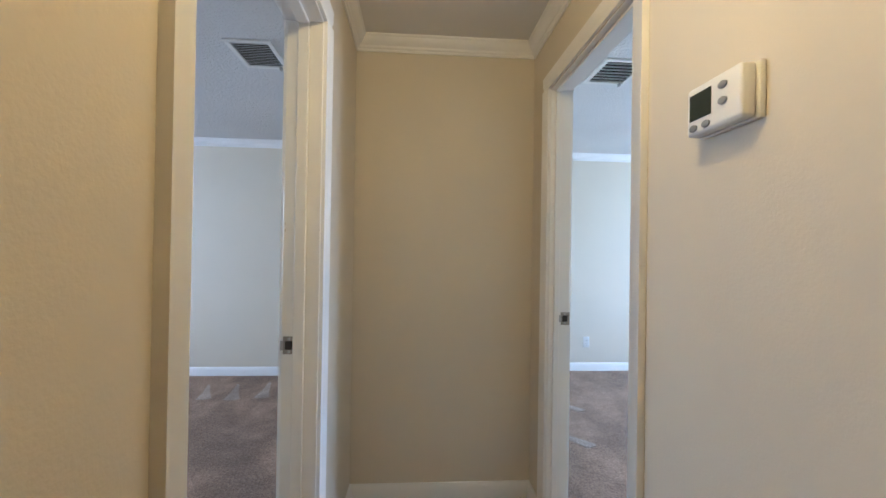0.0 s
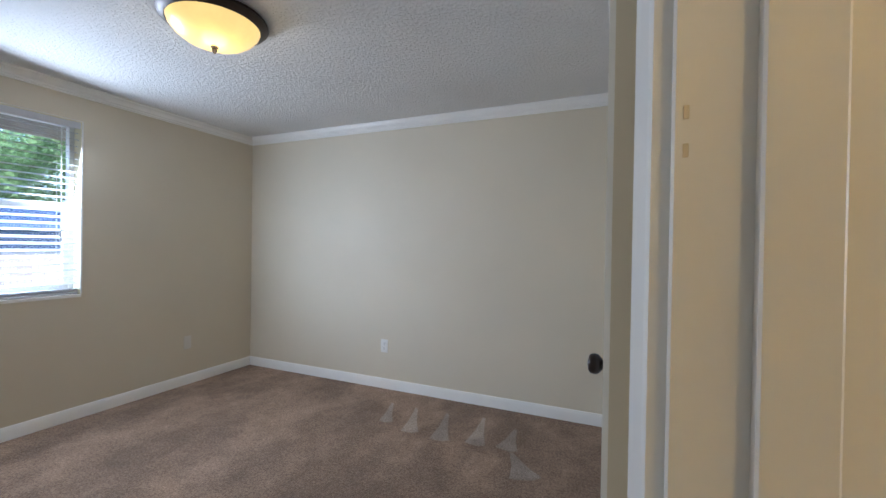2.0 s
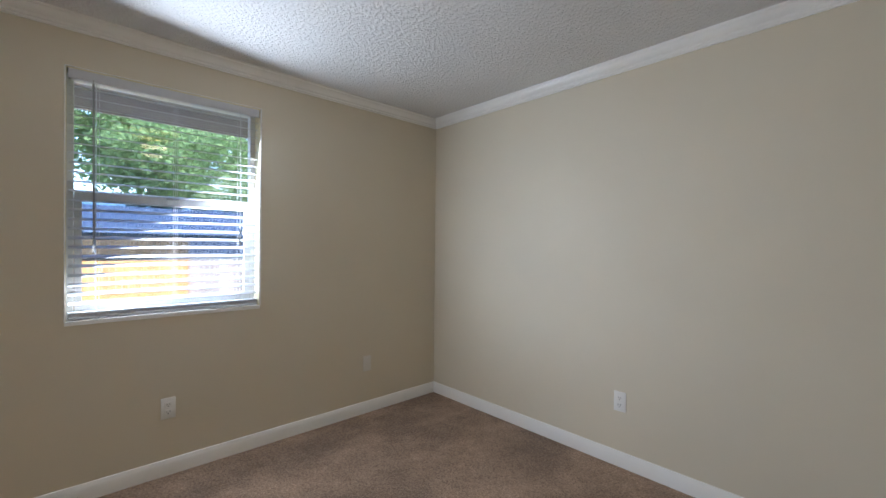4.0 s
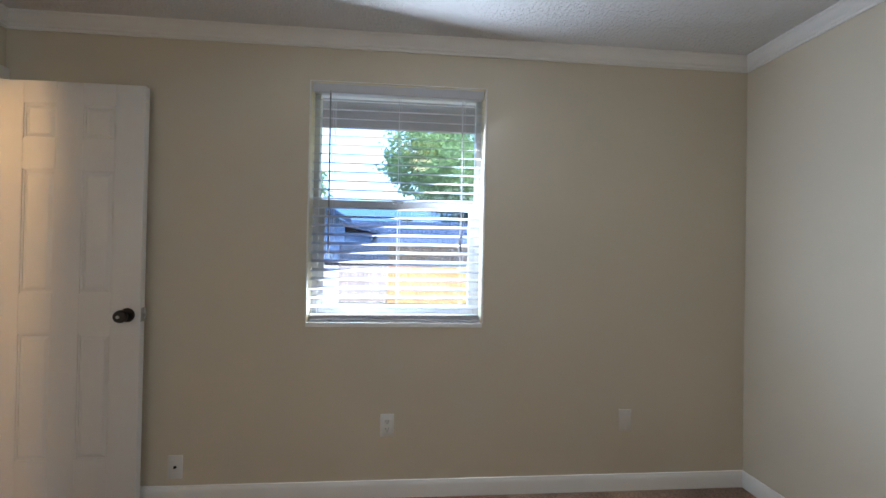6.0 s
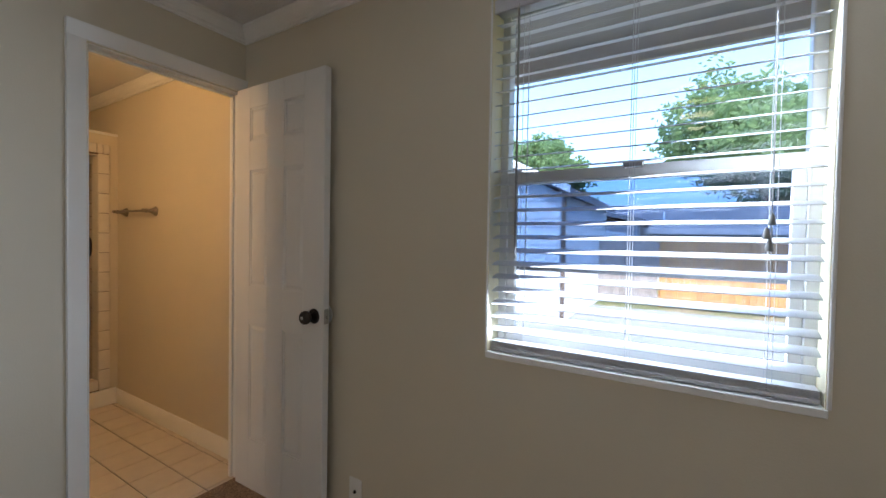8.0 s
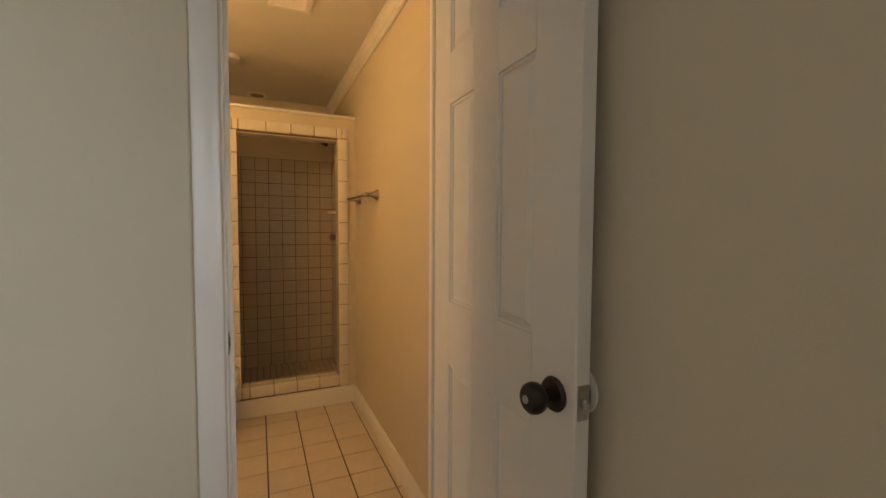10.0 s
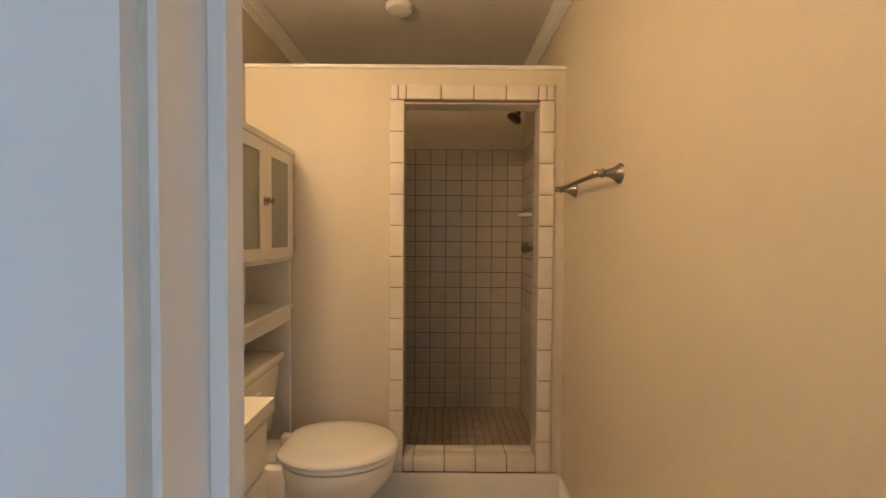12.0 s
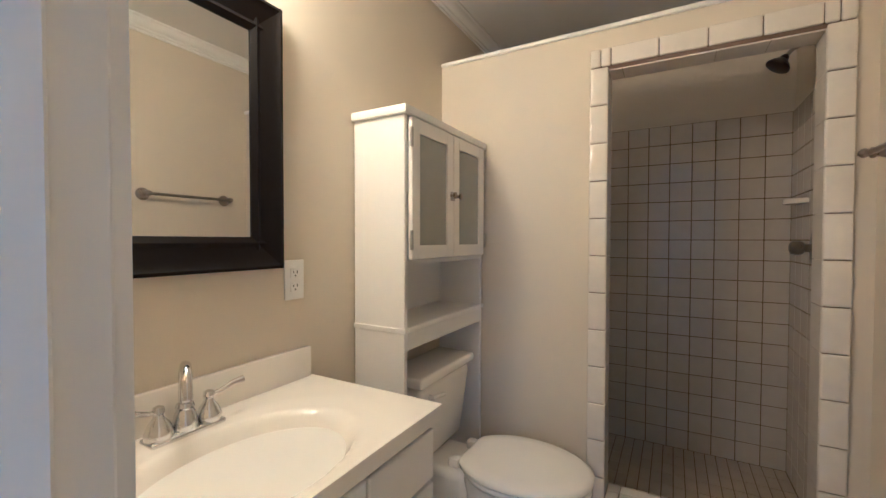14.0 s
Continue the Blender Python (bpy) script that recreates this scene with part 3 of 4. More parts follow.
part("window_sill", boxed(0.05, 0.1435, 0, ww, -0.016, 0.006, bevel=0.002), TRIM, win)
for nm, a in (("edge_bead", (0.137, 0.1425, -0.003, 0.004, 0.006, wh)), ("edge_bead", (0.137, 0.1425, ww - 0.004, ww + 0.006, 0.006, wh)), ("edge_bead", (0.137, 0.1425, -0.003, ww + 0.006, wh, wh + 0.006))):
    part(nm, boxed(*a, bevel=0.002), TRIM, win)

blind = thing("venetian_blind", pose(-0.036, WY0 + 0.012, WZ0 + 0.008), "white two-inch venetian blind, lowered with open slats", "window blind")
bw = ww - 0.024
part("headrail", boxed(-0.028, 0.028, 0, bw, wh - 0.052, wh - 0.016, bevel=0.003), SLAT, blind)
part("valance", boxed(0.030, 0.038, -0.002, bw + 0.002, wh - 0.062, wh - 0.014, bevel=0.003), SLAT, blind)
part("bottom_rail", boxed(-0.026, 0.026, 0, bw, 0.002, 0.018, bevel=0.004), SLAT, blind)
nsl = 24
for k in range(4):      # slats gathered on the rail
    part("slat", boxed(-0.025, 0.025, 0.002, bw - 0.002, 0.0195 + 0.0045 * k, 0.0225 + 0.0045 * k), SLAT, blind)
zs0, zs1 = 0.078, wh - 0.09
bm = bmesh.new()
sec = [(-0.025, -0.0005), (-0.012, 0.0006), (0, 0.001), (0.012, 0.0006), (0.025, -0.0005), (0.025, 0.0015), (0.012, 0.0028), (0, 0.0032), (-0.012, 0.0028), (-0.025, 0.0015)]
ca, sa = math.cos(radians(-15)), math.sin(radians(-15))
prism(bm, [(x * ca - z * sa, x * sa + z * ca) for x, z in sec], (0, 0.002, 0), (0, bw - 0.002, 0), (1, 0, 0))
first = part("slat", bm, SLAT, blind)
first.location = (0, 0, zs0)
for k in range(1, nsl):
    o = new("slat", first.data)
    o.parent = blind
    o.location = (0, 0, zs0 + (zs1 - zs0) * k / (nsl - 1))
    o.rotation_euler = (radians(random.uniform(-0.12, 0.12)), radians(random.uniform(-0.8, 0.8)), 0)
for y in (0.105, bw / 2, bw - 0.105):
    for x in (-0.0268, 0.0268):
        part("ladder_cord", tube(bmesh.new(), [(x, y, 0.01), (x, y, wh - 0.05)], 0.0011, 5), SLAT, blind)
    part("lift_cord", tube(bmesh.new(), [(0.012, y + 0.012, 0.01), (0.012, y + 0.012, wh - 0.05)], 0.0009, 5), SLAT, blind)
    loop = [(0.030 + 0.006 * math.sin(i * 0.9), y + 0.028 * math.cos(i * 0.63) * (1 - i / 22), 0.012 - 0.012 * math.sin(i * 0.63)) for i in range(16)]
    part("cord_tail", tube(bmesh.new(), loop, 0.0012, 5), SLAT, blind)
wand = part("tilt_wand", tube(bmesh.new(), [(0.046, 0.092, wh - 0.07), (0.048, 0.096, 0.33)], 0.0042, 8), GREY, blind, "translucent grey tilt wand")
part("wand_hook", tube(bmesh.new(), [(0.030, 0.092, wh - 0.05), (0.046, 0.092, wh - 0.055), (0.046, 0.092, wh - 0.075)], 0.002, 6), STEEL, wand)
cord = part("pull_cord", tube(bmesh.new(), [(0.045, bw - 0.112, wh - 0.06), (0.047, bw - 0.108, 0.40)], 0.0016, 6), SLAT, blind)
for dz, dy in ((0.44, -0.108), (0.405, -0.118), (0.375, -0.112)):
    part("tassel", lathe(bmesh.new(), [(0.003, 0.03), (0.006, 0.022), (0.009, 0.004), (0.008, 0), (0, 0)], (0.048, bw + dy, dz), (0, 0, 1), 12), GREY, cord, "grey plastic cord tassel")

win2 = tagged(thing("window_2", pose(8.18, 1.4, 0.9), "wide white window of the second bedroom", "window"), kind="structure")
for a in ((0.05, 0.1, 0, 0.04, 0, 1.2), (0.05, 0.1, 1.56, 1.6, 0, 1.2), (0.05, 0.1, 0.04, 1.56, 0, 0.04), (0.05, 0.1, 0.04, 1.56, 1.16, 1.2), (0.05, 0.1, 0.04, 1.56, 0.58, 0.62)):
    part("window_frame", boxed(*a, bevel=0.003), VINYL, win2)
part("pane", boxed(0.07, 0.074, 0.04, 1.56, 0.04, 1.16), GLASS, win2, smooth=0).visible_shadow = False


# ---------------------------------------------------------------- plates, vents, thermostat, ceiling lamp
def plate(m, kind):
    """A wall plate in its own frame: on the wall y = 0, facing +y, the origin at its centre."""
    names = {"outlet": ("wall_outlet", "white duplex outlet on the beige wall", "outlet"), "blank": ("blank_wall_plate", "beige blank cover plate painted over", "wall plate"),
             "jack": ("cable_jack", "white cable jack plate with a dark socket", "cable jack")}[kind]
    root = thing(names[0], m, names[1], names[2], names[0] + "s")
    part("plate", boxed(-0.035, 0.035, 0, 0.006, -0.058, 0.058, bevel=0.003, seg=2), PALE if kind == "blank" else PLASTIC, root)
    if kind == "outlet":
        for dz in (-0.02, 0.02):
            f = part("socket", boxed(-0.017, 0.017, 0.006, 0.009, dz - 0.0145, dz + 0.0145, bevel=0.002), PLASTIC, root)
            # slots and ground hole are near-black pieces coloured like their inner shade
            for x, h in ((-0.0065, 0.009), (0.0065, 0.007)):
                part("slot", boxed(x - 0.0012, x + 0.0012, 0.0088, 0.0094, dz + 0.003 - h / 2, dz + 0.003 + h / 2), DARKM, f)
            part("ground_hole", lathe(bmesh.new(), [(0.0026, 0), (0.0026, 0.0006), (0, 0.0006)], (0, 0.0088, dz - 0.008), (0, 1, 0), 10), DARKM, f)
        part("screw", lathe(bmesh.new(), [(0.003, 0), (0.002, 0.001), (0, 0.001)], (0, 0.006, 0), (0, 1, 0), 10), PLASTIC, root)
    elif kind == "blank":
        for dz in (-0.042, 0.042):
            part("screw", lathe(bmesh.new(), [(0.003, 0), (0.002, 0.001), (0, 0.001)], (0, 0.006, dz), (0, 1, 0), 10), PLASTIC, root)
    else:
        part("socket", lathe(bmesh.new(), [(0.0075, 0), (0.007, 0.003), (0.0045, 0.003), (0.0045, 0.008), (0, 0.008)], (0, 0.006, 0), (0, 1, 0), 12), DARKM, root, "dark coaxial socket")
    return root


plate(pose(0, 1.852, 0.385, 0, 0, -90), "outlet")
plate(pose(0, 3.125, 0.392, 0, 0, -90), "blank")
plate(pose(0, 0.822, 0.197, 0, 0, -90), "jack")
plate(pose(1.635, BY, 0.395, 0, 0, 180), "outlet")
plate(pose(TX1, -0.84, 1.104, 0, 0, 90), "outlet")
plate(pose(5.88, 3.93, 0.33, 0, 0, 180), "outlet")

bumper = thing("wall_bumper", pose(0, 0.62, 0.952), "round white plastic door bumper on the wall", "door stop")
part("disc", lathe(bmesh.new(), [(0.048, 0), (0.047, 0.004), (0.038, 0.007), (0.034, 0.005), (0, 0.005)], (0, 0, 0), (1, 0, 0), 32), PLASTIC, bumper)


def vent(m, w, d, n, label, tilt):
    root = thing("ceiling_vent", m, label, "air vent", "ceiling vents")
    # solid near-black sheet in place of the shade up the duct
    part("backing", boxed(-w / 2 + 0.01, w / 2 - 0.01, -d / 2 + 0.01, d / 2 - 0.01, -0.004, 0.0), DARKM, root, "near-black sheet for the shade inside the duct")
    for a in ((-w / 2, w / 2, -d / 2, -d / 2 + 0.028, -0.012, 0), (-w / 2, w / 2, d / 2 - 0.028, d / 2, -0.012, 0), (-w / 2, -w / 2 + 0.028, -d / 2 + 0.028, d / 2 - 0.028, -0.012, 0), (w / 2 - 0.028, w / 2, -d / 2 + 0.028, d / 2 - 0.028, -0.012, 0)):
        part("frame", boxed(*a, bevel=0.003), TRIM, root)
    for i in range(n):
        y = -d / 2 + 0.028 + (d - 0.056) * (i + 0.5) / n
        o = part("slat", boxed(-w / 2 + 0.028, w / 2 - 0.028, -0.008, 0.008, -0.001, 0.001), TRIM, root)
        o.location, o.rotation_euler = (0, y, -0.009), (radians(tilt), 0, 0)
    lev = part("lever", boxed(w / 2 - 0.05, w / 2 - 0.035, d / 2 - 0.04, d / 2 - 0.015, -0.03, -0.01, bevel=0.003), STEEL, root, "small metal damper lever")
    return root


vent(pose(3.105, 1.93, H, 0, 0, 0), 0.25, 0.33, 14, "white louvred return vent in the textured ceiling", 24)
vent(pose(5.18, 1.94, H, 0, 0, 0), 0.27, 0.33, 7, "white open-louvred register in the textured ceiling", 55)
vent(pose(0.42, -0.92, H), 0.20, 0.24, 9, "small white exhaust grille in the bathroom ceiling", 35)

det = thing("smoke_detector", pose(0.735, -1.82, H), "round white ceiling detector", "smoke detector")
part("body", lathe(bmesh.new(), [(0.065, 0), (0.065, -0.012), (0.058, -0.026), (0.03, -0.032), (0, -0.032)], seg=36), PLASTIC, det)
can = thing("recessed_downlight", pose(0.575, -2.60, H), "dark recessed downlight over the shower", "downlight")
part("trim_ring", lathe(bmesh.new(), [(0.075, 0), (0.08, -0.006), (0.07, -0.012), (0.055, -0.004)], seg=32), TRIM, can)
part("baffle", lathe(bmesh.new(), [(0.056, -0.002), (0.05, -0.010), (0, -0.010)], seg=32), GREY, can, "grey baffle")

th = thing("thermostat", pose(HX1, 0.327, 1.588, 0, 0, 90), "white digital thermostat with a dark display", "thermostat")
part("wall_plate", boxed(-0.072, 0.084, 0, 0.012, -0.052, 0.052, bevel=0.004, seg=2), PLASTIC, th)
part("case", boxed(-0.066, 0.082, 0.012, 0.042, -0.050, 0.050, bevel=0.008, seg=3), PLASTIC, th)
part("display", boxed(0.008, 0.070, 0.042, 0.0435, -0.020, 0.034, bevel=0.0006), LCD, th, "dark grey LCD display")
for x, z in ((-0.022, 0.024), (-0.022, -0.006), (0.022, -0.036), (0.058, -0.036)):
    part("button", lathe(bmesh.new(), [(0.009, 0), (0.009, 0.003), (0.006, 0.0045), (0, 0.0045)], (x, 0.042, z), (0, 1, 0), 16, 1.2, 0.8), GREY, th, "small grey button")

cl = thing("ceiling_light", pose(1.735, 2.045, H), "bronze flush ceiling light with a glowing amber bowl", "ceiling light")
part("pan", lathe(bmesh.new(), [(0.215, 0), (0.235, -0.012), (0.24, -0.028), (0.228, -0.042), (0.205, -0.050), (0.195, -0.046)], seg=64), BRONZE, cl, "dark bronze rim")
part("bowl", lathe(bmesh.new(), [(0.203, -0.044), (0.195, -0.066), (0.172, -0.094), (0.135, -0.120), (0.09, -0.138), (0.04, -0.148), (0.0, -0.150)], seg=64), AMBER, cl, "glowing amber alabaster glass", 80)
part("finial", lathe(bmesh.new(), [(0.016, -0.148), (0.018, -0.153), (0.010, -0.158), (0.013, -0.166), (0.008, -0.174), (0.004, -0.182), (0, -0.184)], seg=20), BRONZE, cl)

# brushed wedges in the carpet pile
for i, (x, y, l, wd, a) in enumerate(((2.25, 3.13, 0.42, 0.06, 20), (2.48, 3.11, 0.44, 0.065, 15), (2.71, 3.15, 0.44, 0.065, 9), (2.91, 3.17, 0.32, 0.07, 2), (2.02, 3.2, 0.36, 0.05, 22), (3.1, 2.9, 0.3, 0.09, 30), (5.0, 3.15, 0.55, 0.05, 38), (5.2, 3.0, 0.55, 0.05, 36), (5.38, 2.8, 0.5, 0.045, 38), (5.05, 2.55, 0.5, 0.05, 35), (5.2, 2.2, 0.5, 0.05, 38))):
    bm = bmesh.new()
    pts = [(-0.008, l), (0.012, l * 0.98), (wd * 0.55, l * 0.45), (wd * 1.05, 0.02), (wd * 0.4, 0.0), (-wd * 0.5, 0.012), (-wd, 0.03), (-wd * 0.45, l * 0.5)]
    lo = [bm.verts.new((u, v, 0.0)) for u, v in pts]
    hi = [bm.verts.new((u * 0.9, v, 0.004)) for u, v in pts]
    bm.faces.new(hi)
    for k in range(len(pts)):
        bm.faces.new((lo[k], lo[(k + 1) % len(pts)], hi[(k + 1) % len(pts)], hi[k]))
    o = setting("carpet_mark", bm, CARPETL, "pale brushed wedge in the carpet pile", "carpet mark")
    o.location, o.rotation_euler = (x, y, 0.018), (0, 0, radians(a))

# ---------------------------------------------------------------- hall and bath lamps behind the view
hl = thing("hall_light", pose(4.1, 0.1, H), "flush ceiling light with a glowing glass bowl", "ceiling light")
part("pan", lathe(bmesh.new(), [(0.11, 0), (0.12, -0.02), (0.10, -0.03)], seg=40), BRONZE, hl)
part("bowl", lathe(bmesh.new(), [(0.10, -0.03), (0.09, -0.06), (0.05, -0.085), (0, -0.09)], seg=40), AMBER, hl, "glowing amber glass", 80)
vl = thing("vanity_light", pose(TX1, -0.505, 2.08), "nickel bar light with three glowing glass shades", "vanity light")
part("bar", boxed(-0.025, 0, -0.24, 0.24, -0.05, 0.05, bevel=0.006, seg=2), NICKEL, vl)
for y in (-0.17, 0, 0.17):
    part("arm", tube(bmesh.new(), [(-0.02, y, 0), (-0.09, y, 0), (-0.10, y, 0.02)], 0.008), NICKEL, vl)
    part("shade", lathe(bmesh.new(), [(0.02, 0.02), (0.04, 0.05), (0.05, 0.12), (0.046, 0.12), (0.03, 0.05), (0, 0.03)], (-0.10, y, 0), seg=24), BULB, vl, "glowing glass shade", 80)

# ---------------------------------------------------------------- bathroom things
top = thing("washbasin_counter", pose(0, 0, 0), "white cultured marble vanity top with a moulded basin", "countertop")
vx0, vx1, vy0, vy1, vz = 0.974, TX1 - 0.002, -0.90, TY0 - 0.004, 0.809
cx, cy, rx, ry = 1.175, -0.505, 0.165, 0.24
nx, ny = 44, 60


def basin(x, y):
    r = math.hypot((x - cx) / rx, (y - cy) / ry)
    lip = max(0.0, 1 - max(0.0, r - 1) / 0.35)
    if r >= 1:
        return vz - 0.006 * lip * lip * (3 - 2 * lip)
    return vz - 0.006 - 0.115 * (1 - r ** 2.6)


bm = bmesh.new()
grid = [[bm.verts.new((vx0 + (vx1 - vx0) * i / nx, vy0 + (vy1 - vy0) * j / ny, basin(vx0 + (vx1 - vx0) * i / nx, vy0 + (vy1 - vy0) * j / ny))) for j in range(ny + 1)] for i in range(nx + 1)]
for i in range(nx):
    for j in range(ny):
        bm.faces.new((grid[i][j], grid[i + 1][j], grid[i + 1][j + 1], grid[i][j + 1]))
rim = [e for e in bm.edges if e.is_boundary]
ext = bmesh.ops.extrude_edge_only(bm, edges=rim)
for v in ext["geom"]:
    if isinstance(v, bmesh.types.BMVert):
        v.co.z = 0.772
part("slab", bm, MARBLE, top, smooth=50)
part("backsplash", boxed(TX1 - 0.018, TX1 - 0.001, vy0 + 0.008, vy1, vz - 0.001, 0.90, bevel=0.005, seg=2), MARBLE, top)
part("drain", lathe(bmesh.new(), [(0.03, 0), (0.03, 0.004), (0.024, 0.006), (0.018, 0.004), (0, 0.004)], (cx, cy, vz - 0.121), seg=24), CHROME, top, "chrome drain")

van = thing("vanity_cabinet", pose(1.0, -0.885, 0), "white bathroom vanity cabinet with drawer and doors", "cabinet")
vl_ = 0.885 - 0.11
part("body", boxed(0.0, TX1 - 1.002, 0, vl_, 0.09, 0.771, bevel=0.002), CABW, van)
# the recess's shade is put into this near-black colour
part("toe_kick", boxed(0.05, TX1 - 1.002, 0, vl_, 0, 0.09), DARKM, van)
for y0, y1 in ((0.015, 0.26), (0.268, 0.51), (0.518, vl_ - 0.012)):
    part("drawer_front", boxed(-0.018, 0, y0, y1, 0.635, 0.758, bevel=0.003), CABW, van)
    d = part("door", boxed(-0.018, 0, y0, y1, 0.11, 0.625, bevel=0.003), CABW, van)
    part("door_knob", lathe(bmesh.new(), [(0.007, 0), (0.007, 0.012), (0.014, 0.018), (0.013, 0.026), (0, 0.028)], (-0.018, y1 - 0.04, 0.57), (-1, 0, 0), 16), NICKEL, d)

fc = thing("basin_faucet", pose(1.385, -0.499, vz - 0.006), "chrome two-handle basin faucet with a high spout", "faucet")
part("base_plate", boxed(-0.026, 0.026, -0.078, 0.078, 0, 0.014, bevel=0.006, seg=3), CHROME, fc)
part("spout_base", lathe(bmesh.new(), [(0.026, 0.012), (0.025, 0.02), (0.021, 0.045), (0.016, 0.055), (0.019, 0.060), (0.016, 0.068), (0.013, 0.07)], seg=24), CHROME, fc)
reach = [(0, 0.055), (0, 0.120)] + [(0.04 - 0.04 * math.cos(a), 0.120 + 0.035 * math.sin(a)) for a in [math.pi * k / 12 for k in range(1, 11)]] + [(0.082, 0.100)]
arc = [(-0.90 * d, 0.43 * d, z) for d, z in reach]      # the spout is swung towards the door
part("spout", tube(bmesh.new(), arc, 0.0125, 16, 0.010), CHROME, fc)
for s in (-1, 1):
    h = part("handle", lathe(bmesh.new(), [(0.026, 0.012), (0.027, 0.018), (0.026, 0.026), (0.020, 0.042), (0.011, 0.054), (0.009, 0.060), (0.012, 0.066), (0.010, 0.076), (0, 0.080)], (0, 0.052 * s, 0), seg=24), CHROME, fc)
    part("lever", tube(bmesh.new(), [(0, 0.052 * s, 0.066), (-0.004, 0.075 * s, 0.070), (-0.01, 0.105 * s, 0.082), (-0.013, 0.128 * s, 0.084)], 0.004, 10, 0.008), CHROME, h)

mir = thing("framed_mirror", pose(TX1, -0.505, 1.495), "bathroom mirror in a wide black-brown wooden frame", "mirror")
mw, mh, mf = 0.275, 0.352, 0.085
MP = [(0, 0), (0.034, 0), (0.036, 0.008), (0.03, 0.016), (0.026, 0.03), (0.018, 0.06), (0.022, 0.07), (0.014, 0.085), (0, 0.085)]
for s in (-1, 1):
    part("frame_side", prism(bmesh.new(), MP, (0, s * mw, -mh), (0, s * mw, mh), (-1, 0, 0), (0, -s, 0)), BLACK, mir)
    part("frame_rail", prism(bmesh.new(), [(d * 0.998, u) for d, u in MP], (0, -mw + 0.001, s * mh), (0, mw - 0.001, s * mh), (-1, 0, 0), (0, 0, -s)), BLACK, mir)
part("mirror_glass", boxed(-0.011, -0.007, -mw + 0.08, mw - 0.08, -mh + 0.08, mh - 0.08), MIRROR, mir, "clear mirror glass", 0)

et = thing("over_toilet_cabinet", pose(1.228, -1.714, 0), "tall white cabinet with frosted glass doors over the toilet", "cabinet")
ew, ed = 0.614, TX1 - 1.228 - 0.004
for y in (0, ew - 0.018):
    part("side_panel", boxed(0.002, ed, y, y + 0.018, 0, 1.628, bevel=0.002), CABW, et)
    part("side_band", boxed(-0.006, ed, y - 0.006 if y == 0 else y + 0.018, y if y == 0 else y + 0.024, 0.914, 0.932, bevel=0.002), CABW, et)
part("top", boxed(-0.014, ed + 0.002, -0.014, ew + 0.014, 1.628, 1.656, bevel=0.004, seg=2), CABW, et)
part("shelf", boxed(0.004, ed - 0.006, 0.018, ew - 0.018, 1.138, 1.153), CABW, et)
part("shelf", boxed(-0.006, ed - 0.006, 0.018, ew - 0.018, 0.915, 0.933, bevel=0.003), CABW, et)
part("shelf", boxed(0.03, ed - 0.006, 0.018, ew - 0.018, 1.38, 1.394), CABW, et)
part("front_apron", boxed(0.002, 0.018, 0.018, ew - 0.018, 0.857, 0.914), CABW, et)
part("back_panel", boxed(ed - 0.006, ed, 0.018, ew - 0.018, 0.857, 1.628), CABW, et)
part("foot_rail", boxed(ed - 0.03, ed - 0.012, 0.018, ew - 0.018, 0.14, 0.19), CABW, et)
for a, b, hs in ((0.020, ew / 2 - 0.0015, 0), (ew / 2 + 0.0015, ew - 0.020, 1)):
    dr = part("door", boxed(-0.016, 0.001, a, a + 0.048, 1.157, 1.622, bevel=0.002), CABW, et)
    part("door_stile", boxed(-0.016, 0.001, b - 0.048, b, 1.157, 1.622, bevel=0.002), CABW, dr)
    part("door_rail", boxed(-0.0155, 0.0005, a + 0.048, b - 0.048, 1.157, 1.203), CABW, dr)
    part("door_rail", boxed(-0.0155, 0.0005, a + 0.048, b - 0.048, 1.576, 1.622), CABW, dr)
    part("door_pane", boxed(-0.009, -0.005, a + 0.046, b - 0.046, 1.20, 1.58), FROST, dr, "frosted greenish glass pane", 0)
    hy = b + 0.004 if hs else a - 0.004
    for z in (1.22, 1.555):
        part("hinge", boxed(-0.020, -0.012, hy - 0.007, hy + 0.007, z - 0.032, z + 0.032, bevel=0.002), STEEL, dr)
    ky = a + 0.022 if hs else b - 0.022
    part("pull_knob", lathe(bmesh.new(), [(0.006, 0), (0.005, 0.01), (0.012, 0.016), (0.012, 0.022), (0, 0.026)], (-0.016, ky, 1.39), (-1, 0, 0), 16), NICKEL, dr)
part("catch", boxed(-0.021, -0.016, ew / 2 - 0.005, ew / 2 + 0.028, 1.37, 1.405, bevel=0.002), STEEL, et, "metal cabinet catch")


def loft(bm, rings, seg=40):
    """Egg-shaped rings (z, centre x, half length front, half length back, half width)."""
    vs = []
    for z, c, lf, lb, w in rings:
        ring = []
        for i in range(seg):
            a = 2 * math.pi * i / seg
            dx, dy = math.cos(a), math.sin(a)
            ring.append(bm.verts.new((c - (lf * dx if dx > 0 else max(lb * dx, -0.86 * lb)), w * math.copysign(abs(dy) ** 0.9, dy), z)))
        vs.append(ring)
    for a, b in zip(vs, vs[1:]):
        for i in range(seg):
            j = (i + 1) % seg
            bm.faces.new((a[i], a[j], b[j], b[i]))
    bm.faces.new(vs[0][::-1])
    bm.faces.new(vs[-1])
    return bm


